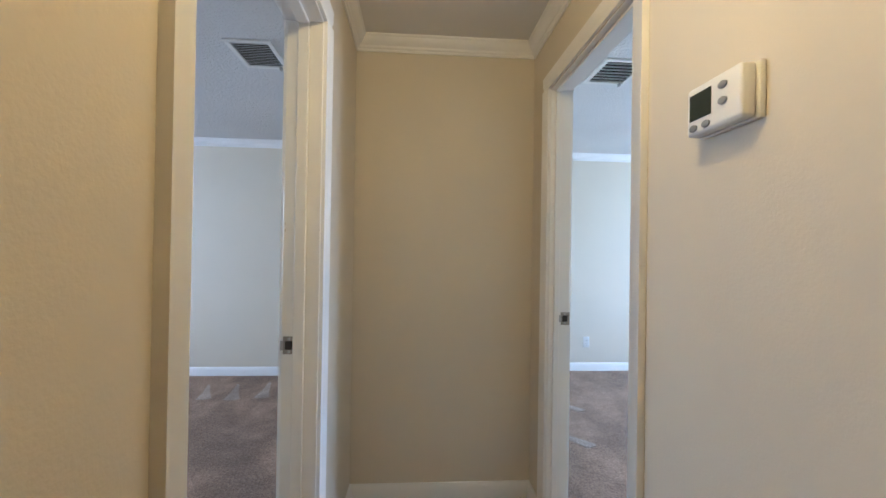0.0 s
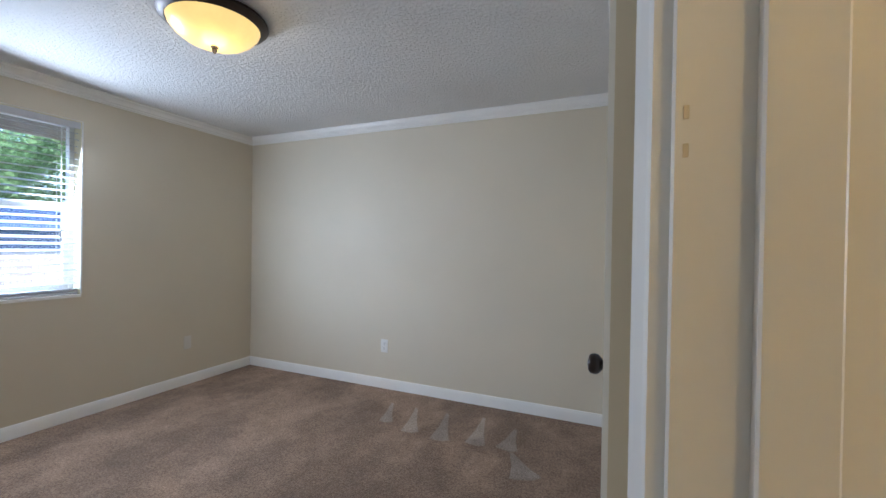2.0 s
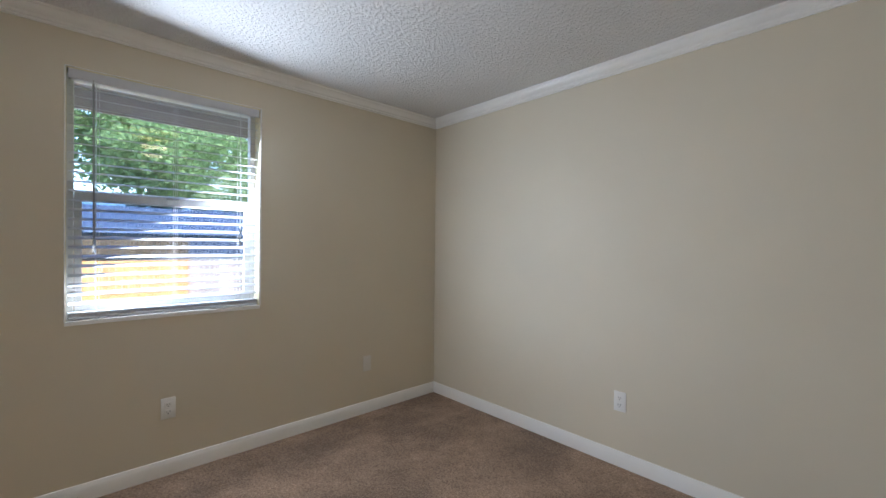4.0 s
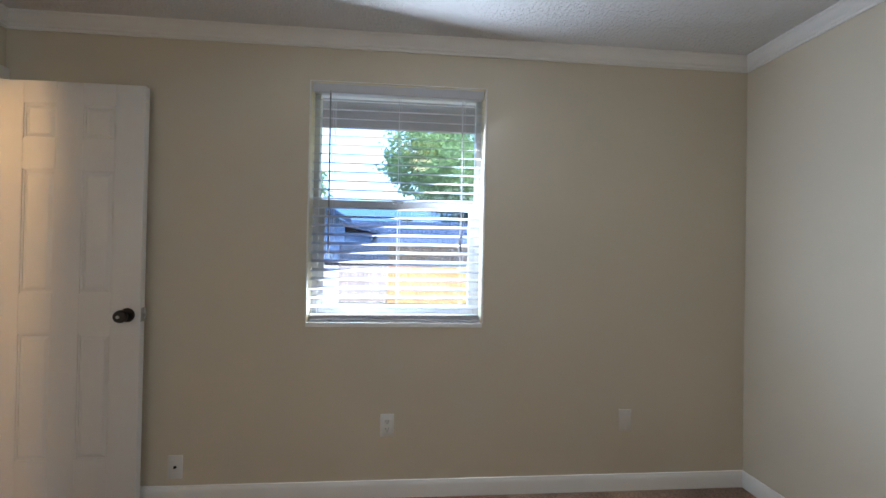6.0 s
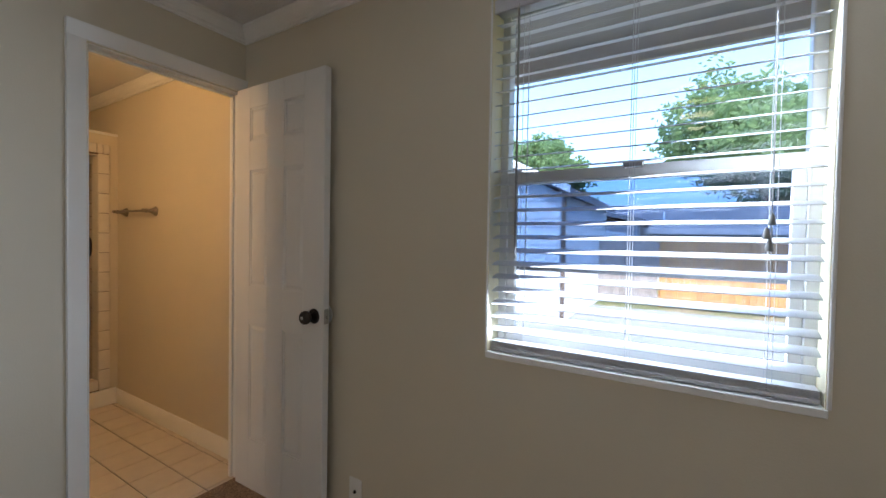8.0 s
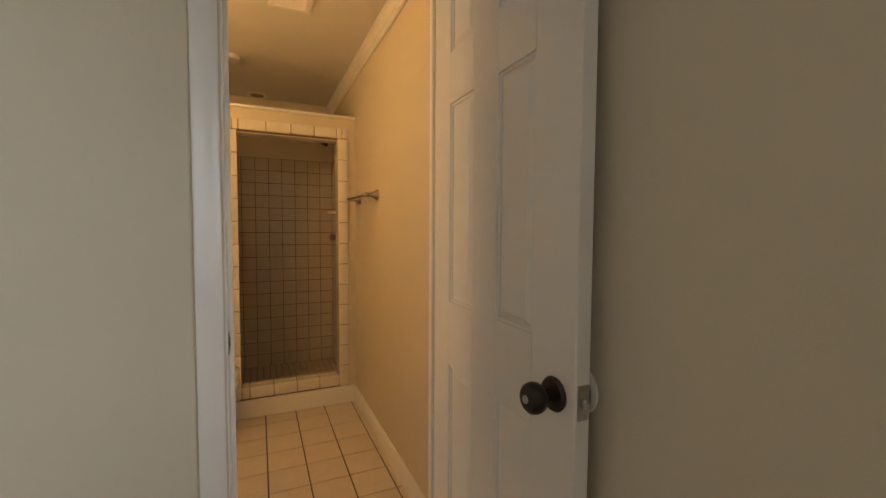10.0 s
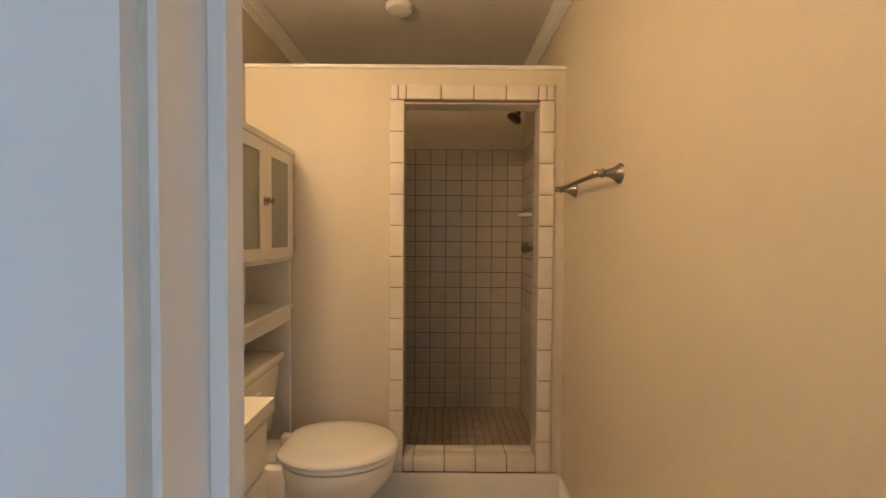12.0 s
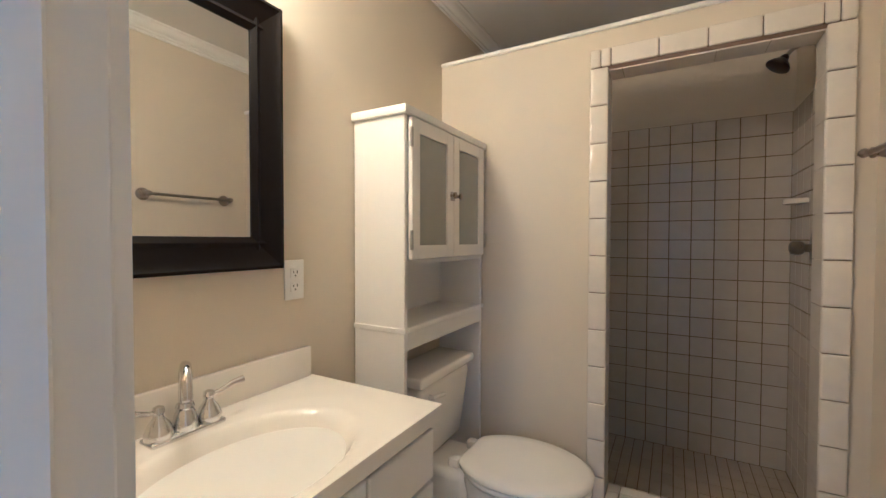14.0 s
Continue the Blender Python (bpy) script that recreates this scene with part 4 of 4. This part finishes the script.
wc = thing("toilet", pose(0, -1.41, 0), "white porcelain two-piece toilet with the lid down", "toilet")
part("bowl", loft(bmesh.new(), [(0, 0.98, 0.13, 0.22, 0.105), (0.03, 0.98, 0.125, 0.22, 0.10), (0.10, 0.97, 0.11, 0.2, 0.09), (0.18, 0.96, 0.13, 0.2, 0.11), (0.26, 0.95, 0.2, 0.2, 0.15), (0.32, 0.94, 0.235, 0.2, 0.172), (0.365, 0.94, 0.245, 0.21, 0.18), (0.385, 0.94, 0.245, 0.21, 0.18), (0.39, 0.94, 0.235, 0.2, 0.172)]), PORC, wc, smooth=50)
part("shelf", boxed(1.10, 1.40, -0.12, 0.12, 0.22, 0.385, bevel=0.03, seg=4), PORC, wc)
part("seat", loft(bmesh.new(), [(0.391, 0.945, 0.245, 0.20, 0.182), (0.396, 0.945, 0.252, 0.205, 0.187), (0.406, 0.945, 0.252, 0.205, 0.187), (0.410, 0.945, 0.247, 0.2, 0.183)]), PORC, wc, smooth=50)
part("lid", loft(bmesh.new(), [(0.412, 0.945, 0.250, 0.22, 0.185), (0.417, 0.945, 0.256, 0.225, 0.19), (0.427, 0.945, 0.253, 0.225, 0.188), (0.434, 0.945, 0.235, 0.21, 0.172), (0.437, 0.945, 0.18, 0.17, 0.13)]), PORC, wc, smooth=60)
for s in (-1, 1):
    part("seat_hinge", boxed(1.145, 1.185, s * 0.075 - 0.02, s * 0.075 + 0.02, 0.386, 0.42, bevel=0.008, seg=2), PORC, wc)
bm = boxed(1.235, 1.405, -0.205, 0.205, 0.385, 0.695, bevel=0.03, seg=4)
for v in bm.verts:
    k = 1 - 0.16 * (0.695 - v.co.z) / 0.31
    v.co.y *= k
    if v.co.x < 1.33:
        v.co.x += 0.03 * (0.695 - v.co.z) / 0.31
part("tank", bm, PORC, wc, smooth=50)
part("tank_lid", boxed(1.222, 1.412, -0.218, 0.218, 0.695, 0.735, bevel=0.014, seg=4), PORC, wc, smooth=50)
part("flush_lever", tube(bmesh.new(), [(1.232, 0.15, 0.655), (1.215, 0.15, 0.655), (1.212, 0.12, 0.652), (1.212, 0.075, 0.645)], 0.008, 10), PORC, wc)

tb = thing("towel_bar", pose(TX0, -1.345, 1.463), "brushed nickel towel bar on the cream wall", "towel bar")
for y in (-0.225, 0.225):
    part("post", lathe(bmesh.new(), [(0.033, 0), (0.033, 0.004), (0.028, 0.009), (0.020, 0.022), (0.013, 0.040), (0.011, 0.05), (0.015, 0.055), (0.015, 0.062), (0.010, 0.066), (0.013, 0.074), (0.013, 0.080), (0.006, 0.088), (0, 0.089)], (0, y, 0), (1, 0, 0), 28), NICKEL, tb)
part("bar", tube(bmesh.new(), [(0.066, -0.225, 0), (0.066, 0.225, 0)], 0.008, 14), NICKEL, tb)

sh = thing("wall_shower", pose(TX0 + 0.012, -2.28, 2.05), "dark nickel shower head on a bent arm", "shower head")
part("flange", lathe(bmesh.new(), [(0.028, 0), (0.026, 0.006), (0.014, 0.012), (0, 0.012)], (0, 0, 0), (1, 0, 0), 24), NICKEL, sh)
part("arm", tube(bmesh.new(), [(0, 0, 0), (0.05, 0.004, 0.002), (0.085, 0.008, -0.012), (0.11, 0.012, -0.04)], 0.0085, 12), NICKEL, sh)
part("head", lathe(bmesh.new(), [(0.010, 0), (0.016, 0.008), (0.018, 0.02), (0.035, 0.035), (0.046, 0.05), (0.046, 0.058), (0.038, 0.061), (0, 0.061)], (0.108, 0.012, -0.036), (0.55, 0.1, -0.83), 30), BRONZE, sh)
va = thing("shower_valve", pose(TX0 + 0.012, -2.25, 1.19), "round nickel shower valve with a knob handle", "shower valve")
part("escutcheon", lathe(bmesh.new(), [(0.085, 0), (0.083, 0.006), (0.06, 0.012), (0.03, 0.014), (0, 0.014)], (0, 0, 0), (1, 0, 0), 36), BRONZE, va)
part("handle", lathe(bmesh.new(), [(0.018, 0.012), (0.018, 0.04), (0.027, 0.046), (0.03, 0.06), (0.027, 0.085), (0.015, 0.09), (0, 0.09)], (0, 0, 0), (1, 0, 0), 24), NICKEL, va)
sd = thing("soap_shelf", pose(TX0 + 0.012, -2.46, 1.39), "small white ceramic soap shelf on the shower tiles", "soap shelf")
bm = bmesh.new()
arcp = [(0.075 * math.sin(a), 0.085 * math.cos(a)) for a in [math.pi * k / 14 for k in range(15)]]
lo = [bm.verts.new((x, y, 0)) for x, y in arcp]
hi = [bm.verts.new((x, y, 0.022)) for x, y in arcp]
bm.faces.new(lo[::-1]), bm.faces.new(hi)
for i in range(len(arcp)):
    j = (i + 1) % len(arcp)
    bm.faces.new((lo[i], lo[j], hi[j], hi[i]))
part("shelf", bm, TILET, sd)

setting("trim_shower_cap", boxed(TX0, TX1, SY1 - 0.012, SY0 + 0.012, HWT, HWT + 0.018, bevel=0.004), TRIM, "white wooden cap along the partition's top", "trim")
setting("baseboard_shower", boxed(TX0 + 0.014, TX1, SY0 + 0.001, SY0 + 0.017, 0.0, 0.122, bevel=0.003), TRIM, "tall white baseboard under the shower curb", "baseboard")

# ---------------------------------------------------------------- outdoors
G = -0.45
bm = bmesh.new()
bm.faces.new([bm.verts.new(p) for p in ((-900, -900, G), (900, -900, G), (900, 900, G), (-900, 900, G))])
setting("ground", bm, LAWN, "patchy green and straw-coloured lawn", "ground")
setting("pavement", box(boxed(-10.4, -6.5, -14, 16, G - 0.1, G + 0.03), -6.5, -1.2, -14, 1.0, G - 0.1, G + 0.03), CONC, "pale concrete drive between lawn and fence", "concrete drive")
ev = tagged(thing("eaves", pose(0, 0, 0), "brown boxed eaves above the window", "eaves"), kind="structure")
part("soffit", boxed(-0.72, -0.14, -3, 6, 2.24, 2.27), SOFFIT, ev)
part("fascia", boxed(-0.745, -0.72, -3, 6, 2.12, 2.32), SOFFIT, ev)


def fence(label, y0, y1, x, h, material, bw_, jitter):
    root = thing("fence", pose(x, y0, G), label, "fence", "garden fences")
    n = max(1, round((y1 - y0) / bw_))
    me = None
    for i in range(n):
        if me is None:
            o = part("board", boxed(-0.01, 0.01, 0.004, bw_ - 0.004, 0.04, h, bevel=0.003), material, root)
            me = o.data
        else:
            o = new("board", me)
            o.parent = root
        o.location = (random.uniform(-0.004, 0.004), i * bw_, random.uniform(-jitter, jitter))
    for z in (0.3, h - 0.3):
        part("rail", boxed(-0.05, -0.012, 0, y1 - y0, z - 0.045, z + 0.045), material, root)
    for y in np.arange(0, y1 - y0 + 0.01, 2.4):
        part("post", boxed(-0.14, -0.05, float(y) - 0.045, float(y) + 0.045, 0, h + 0.03), material, root)


fence("weathered grey-brown board fence", -8.0, 1.3, -11.4, 1.90, FENCEO, 0.14, 0.02)
fence("new orange cedar board fence panel", 1.32, 4.1, -11.3, 1.92, FENCEN, 0.14, 0.008)
fence("weathered grey-brown board fence", 4.15, 15.0, -11.4, 1.90, FENCEO, 0.14, 0.02)


def house(name, x0, x1, y0, y1, eave, ridge, label, ridge_axis, siding, o=0.45):
    root = thing(name, pose(0, 0, G), label, "house")
    part("wall", boxed(x0, x1, y0, y1, 0, eave - G), siding, root)
    bm = bmesh.new()
    e, r = eave - G, ridge - G
    if ridge_axis == "y":
        xm = (x0 + x1) / 2
        prism(bm, [(x0 - o, e - 0.05), (xm, r), (x1 + o, e - 0.05), (x1 + o, e + 0.12), (xm, r + 0.17), (x0 - o, e + 0.12)], (0, y0 - o, 0), (0, y1 + o, 0), (1, 0, 0))
    else:
        ym = (y0 + y1) / 2
        prism(bm, [(y0 - o, e - 0.05), (ym, r), (y1 + o, e - 0.05), (y1 + o, e + 0.12), (ym, r + 0.17), (y0 - o, e + 0.12)], (x0 - o, 0, 0), (x1 + o, 0, 0), (0, 1, 0))
        g = bmesh.new()
        prism(g, [(y0, e), (y1, e), (ym, r)], (x0 + 0.02, 0, 0), (x1 - 0.02, 0, 0), (0, 1, 0))
        part("gable", g, siding, root)
    part("roof", bm, ROOF, root, "grey shingle roof")
    if ridge_axis == "y":
        for y in np.arange(y0 + 1.5, y1 - 1, 3.4):
            w_ = part("window", boxed(x1 - 0.02, x1 + 0.03, float(y), float(y) + 1.1, e - 1.5, e - 0.4), VINYL, root)
            part("pane", boxed(x1 + 0.03, x1 + 0.035, float(y) + 0.06, float(y) + 1.04, e - 1.44, e - 0.46), DARKM, w_)
        part("fascia", boxed(x1 + o, x1 + o + 0.03, y0 - o, y1 + o, e - 0.1, e + 0.12), SOFFIT, root)
        part("vent_pipe", tube(bmesh.new(), [(x1 - 1.2, 1.0, r - 1.0), (x1 - 1.2, 1.0, r - 0.2)], 0.05), HOUSEW, root)
    return root


nb = house("neighbour_house", -24, -16.5, -12, 12, 1.75, 2.75, "low pale house with a grey-brown shingle roof", "y", HOUSE)
part("wing", boxed(-16.49, -15.2, -5.0, 0.3, 0, 2.05 - G), HOUSE, nb)
part("wing_roof", prism(bmesh.new(), [(-5.4, 2.02 - G), (-2.3, 2.60 - G), (0.6, 2.02 - G), (0.6, 2.16 - G), (-2.3, 2.76 - G), (-5.4, 2.16 - G)], (-18.0, 0, 0), (-14.9, 0, 0), (0, 1, 0)), ROOF, nb, "grey shingle roof")
gar = house("garage", -12.5, -7.4, -7.0, -0.32, 2.30, 4.05, "white garage with a shingle roof beside the drive", "x", HOUSEW, 0.2)
for k in range(14):
    part("siding_board", prism(bmesh.new(), [(0, 0), (0.022, 0), (0.006, 0.185), (0, 0.185)], (-7.399, -6.98, 0.16 + 0.19 * k), (-7.399, -0.34, 0.16 + 0.19 * k), (1, 0, 0)), HOUSEW, gar, smooth=0)
for y in (-6.99, -0.345):
    part("corner_board", boxed(-7.398, -7.37, y - 0.02, y + 0.05, 0.03, 2.74, bevel=0.003), HOUSEW, gar)
part("downspout", boxed(-7.36, -7.28, -0.31, -0.23, 0.03, 2.7, bevel=0.012), POST, gar, "dark brown downspout")
part("spout_elbow", boxed(-7.30, -7.08, -0.31, -0.23, 0.03, 0.10, bevel=0.012), POST, gar, "dark brown downspout")
part("rake_board", prism(bmesh.new(), [(-0.12, 2.30 - G), (-3.66, 4.06 - G), (-3.66, 4.22 - G), (-0.12, 2.46 - G)], (-7.19, 0, 0), (-7.16, 0, 0), (0, 1, 0)), HOUSEW, gar)


def tree(x, y, h, spread, seed, label):
    rnd = random.Random(seed)
    root = thing("tree", pose(x, y, G), label, "tree", "garden trees")
    top_ = h * 0.42
    part("trunk", tube(bmesh.new(), [(0, 0, 0), (0.08, 0.03, top_ * 0.4), (-0.05, 0.06, top_ * 0.8), (0.05, 0, h * 0.6)], 0.30, 12, 0.10), BARK, root)
    centres = []
    for i in range(9):
        a = i * 2.4 + rnd.uniform(-0.4, 0.4)
        rr = spread * rnd.uniform(0.45, 0.85)
        zz = h * rnd.uniform(0.38, 0.86)
        end = Vector((rr * math.cos(a), rr * math.sin(a), zz))
        part("limb", tube(bmesh.new(), [(0, 0, top_ * rnd.uniform(0.6, 1.1)), end * 0.5 + Vector((0, 0, h * 0.2)), end], 0.10, 7, 0.03), BARK, root)
        centres.append(end)
    centres += [Vector((0, 0, h * 0.8)), Vector((0, 0, h * 0.62))]
    vs, fs = [], []
    for c in centres:
        rad = spread * rnd.uniform(0.32, 0.5)
        for _ in range(40):      # clumps in each bough
            d = Vector((rnd.gauss(0, 1), rnd.gauss(0, 1), rnd.gauss(0, 0.75))).normalized() * rad * rnd.uniform(0.5, 1.05)
            for _ in range(60):
                p = c + d + Vector((rnd.gauss(0, 1), rnd.gauss(0, 1), rnd.gauss(0, 0.8))) * rad * 0.17
                u = Vector((rnd.gauss(0, 1), rnd.gauss(0, 1), rnd.gauss(0, 0.6))).normalized()
                w = u.orthogonal().normalized()
                s = rnd.uniform(0.12, 0.22)
                b = len(vs)
                vs += [p + u * s, p + w * s * 0.45, p - u * s, p - w * s * 0.5]
                fs.append((b, b + 1, b + 2, b + 3))
    me = bpy.data.meshes.new("crown")
    me.from_pydata([tuple(v) for v in vs], [], fs)
    me.materials.append(LEAF)
    o = new("crown", me)
    o.parent = root
    o["kind"] = "stuff"


tree(-27, 5.6, 11.0, 5.0, 3, "tall broad green tree behind the fence")
tree(-28, -7.0, 9.6, 3.6, 5, "round green tree behind the garage")
tree(-29, 0.5, 4.0, 2.2, 8, "low green tree behind the house")
tree(-29, 15.5, 10.5, 5, 11, "broad green tree far behind the fence")

# ---------------------------------------------------------------- tiles


def tile_field(parent, name, material, size, spots, m, thick=0.007, bevel=0.0014):
    """Tiles of one size (u, v) laid with their lower corner at each spot, in the frame m (u, v, outwards)."""
    bm = boxed(0.001, size[0] - 0.001, 0.001, size[1] - 0.001, 0, thick, bevel=bevel)
    bmesh.ops.recalc_face_normals(bm, faces=bm.faces)
    me = bpy.data.meshes.new(name)
    bm.to_mesh(me)
    bm.free()
    me.materials.append(material)
    for u, v in spots:
        o = new(name, me)
        o.parent = parent
        o.matrix_basis = m @ pose(u, v, 0, random.uniform(-0.15, 0.15), random.uniform(-0.15, 0.15), 0)


P = 0.1085
zt = 1.876
back = setting("wall_tiles_back", boxed(TX0 + 0.006, TX1 - 0.001, SB + 0.001, SB + 0.006, 0.02, zt), GROUTL, "square glazed shower tiles with brown grout", "tiled wall")
mb = Matrix(((1, 0, 0, 0), (0, 0, 1, SB + 0.0055), (0, 1, 0, 0), (0, 0, 0, 1)))
tile_field(back, "tile", TILEW, (P - 0.0025, P - 0.0025), [(TX0 + 0.012 + P * i, zt - P * (k + 1)) for i in range(13) for k in range(17)], mb)
side = setting("wall_tiles_side", boxed(TX0 + 0.001, TX0 + 0.006, SB + 0.006, SY1, 0.02, zt), GROUTL, "square glazed shower tiles with brown grout", "tiled wall")
ms = Matrix(((0, 0, 1, TX0 + 0.0055), (1, 0, 0, 0), (0, 1, 0, 0), (0, 0, 0, 1)))
tile_field(side, "tile", TILEW, (P - 0.0025, P - 0.0025), [(SB + 0.013 + P * i, zt - P * (k + 1)) for i in range(8) for k in range(17)], ms)

pan = setting("floor_shower", boxed(TX0, TX1, SB, SY1, -0.008, 0.026), GROUTL, "narrow beige tiles of the shower floor", "tiled floor")
tile_field(pan, "tile", TILES, (0.048, 0.105), [(TX0 + 0.014 + 0.0505 * i, SB + 0.012 + 0.108 * k) for i in range(29) for k in range(8)], pose(0, 0, 0.0255), 0.006, 0.001)

curb = setting("curb_shower", boxed(0.057, 0.705, SY1, SY0, 0, 0.192), GROUTL, "tiled shower curb", "curb")
FX0, FX1, FT = -0.008, 0.767, 1.967       # outer edge of the tile frame
fr = setting("trim_shower_frame", boxed(FX0 + 0.004, 0.057, SY0, SY0 + 0.004, 0.13, FT - 0.004), GROUTL, "glazed bullnose tiles round the shower opening", "tile trim")
part("grout_strip", boxed(0.705, FX1 - 0.004, SY0, SY0 + 0.004, 0.13, FT - 0.004), GROUTL, fr)
part("grout_strip", boxed(0.057, 0.705, SY0, SY0 + 0.004, 1.885, FT - 0.004), GROUTL, fr)
part("grout_strip", boxed(0.057, 0.705, SY0, SY0 + 0.004, 0.13, 0.192), GROUTL, curb)
fw = 0.068
n = 12
L = (1.895 - 0.13) / n


def bull(name, parent, *a):
    return part(name, boxed(*a, bevel=0.006, seg=3), TILET, parent, smooth=50)


for k in range(n):
    z0, z1 = 0.13 + L * k + 0.0012, 0.13 + L * (k + 1) - 0.0012
    bull("tile", fr, FX0, 0.063, SY0 + 0.0005, SY0 + 0.014, z0, z1)
    bull("tile", fr, 0.699, FX1, SY0 + 0.0005, SY0 + 0.014, z0, z1)
    part("tile", boxed(0.0572, 0.0625, SY1, SY0, z0, z1), TILET, fr)
    part("tile", boxed(0.6995, 0.7048, SY1, SY0, z0, z1), TILET, fr)
xs = [FX0, 0.032, 0.07, 0.222, 0.374, 0.526, 0.69, 0.727, FX1]
for a, b in zip(xs, xs[1:]):
    bull("tile", fr, a + 0.0012, b - 0.0012, SY0 + 0.0005, SY0 + 0.014, 1.897, FT)
for a, b in zip([0.063, 0.20, 0.35, 0.50, 0.65], [0.20, 0.35, 0.50, 0.65, 0.699]):
    part("tile", boxed(a + 0.001, b - 0.001, SY1, SY0, 1.8795, 1.8848), TILET, fr)
    bull("tile", curb, a + 0.0012, b - 0.0012, SY0 + 0.0005, SY0 + 0.014, 0.13, 0.196)
    bull("tile", curb, a + 0.0012, b - 0.0012, SY1 - 0.008, SY1 + 0.05, 0.188, 0.2)
    bull("tile", curb, a + 0.0012, b - 0.0012, SY1 + 0.0525, SY0 + 0.013, 0.188, 0.202)

Q = 0.192
floor_bath = bpy.data.objects["floor_bath"]
spots = [(0.172 + Q * i, -0.815 + Q * k) for i in range(-2, 7) for k in range(-5, 5)]
tile_field(floor_bath, "tile", TILEF, (Q - 0.005, Q - 0.005), [(u + 0.0025, v + 0.0025) for u, v in spots if u > TX0 - 0.17 and u < TX1 - 0.01 and v > SY0 - 0.1 and v < -0.03], pose(0, 0, -0.0085), 0.0085, 0.0016)
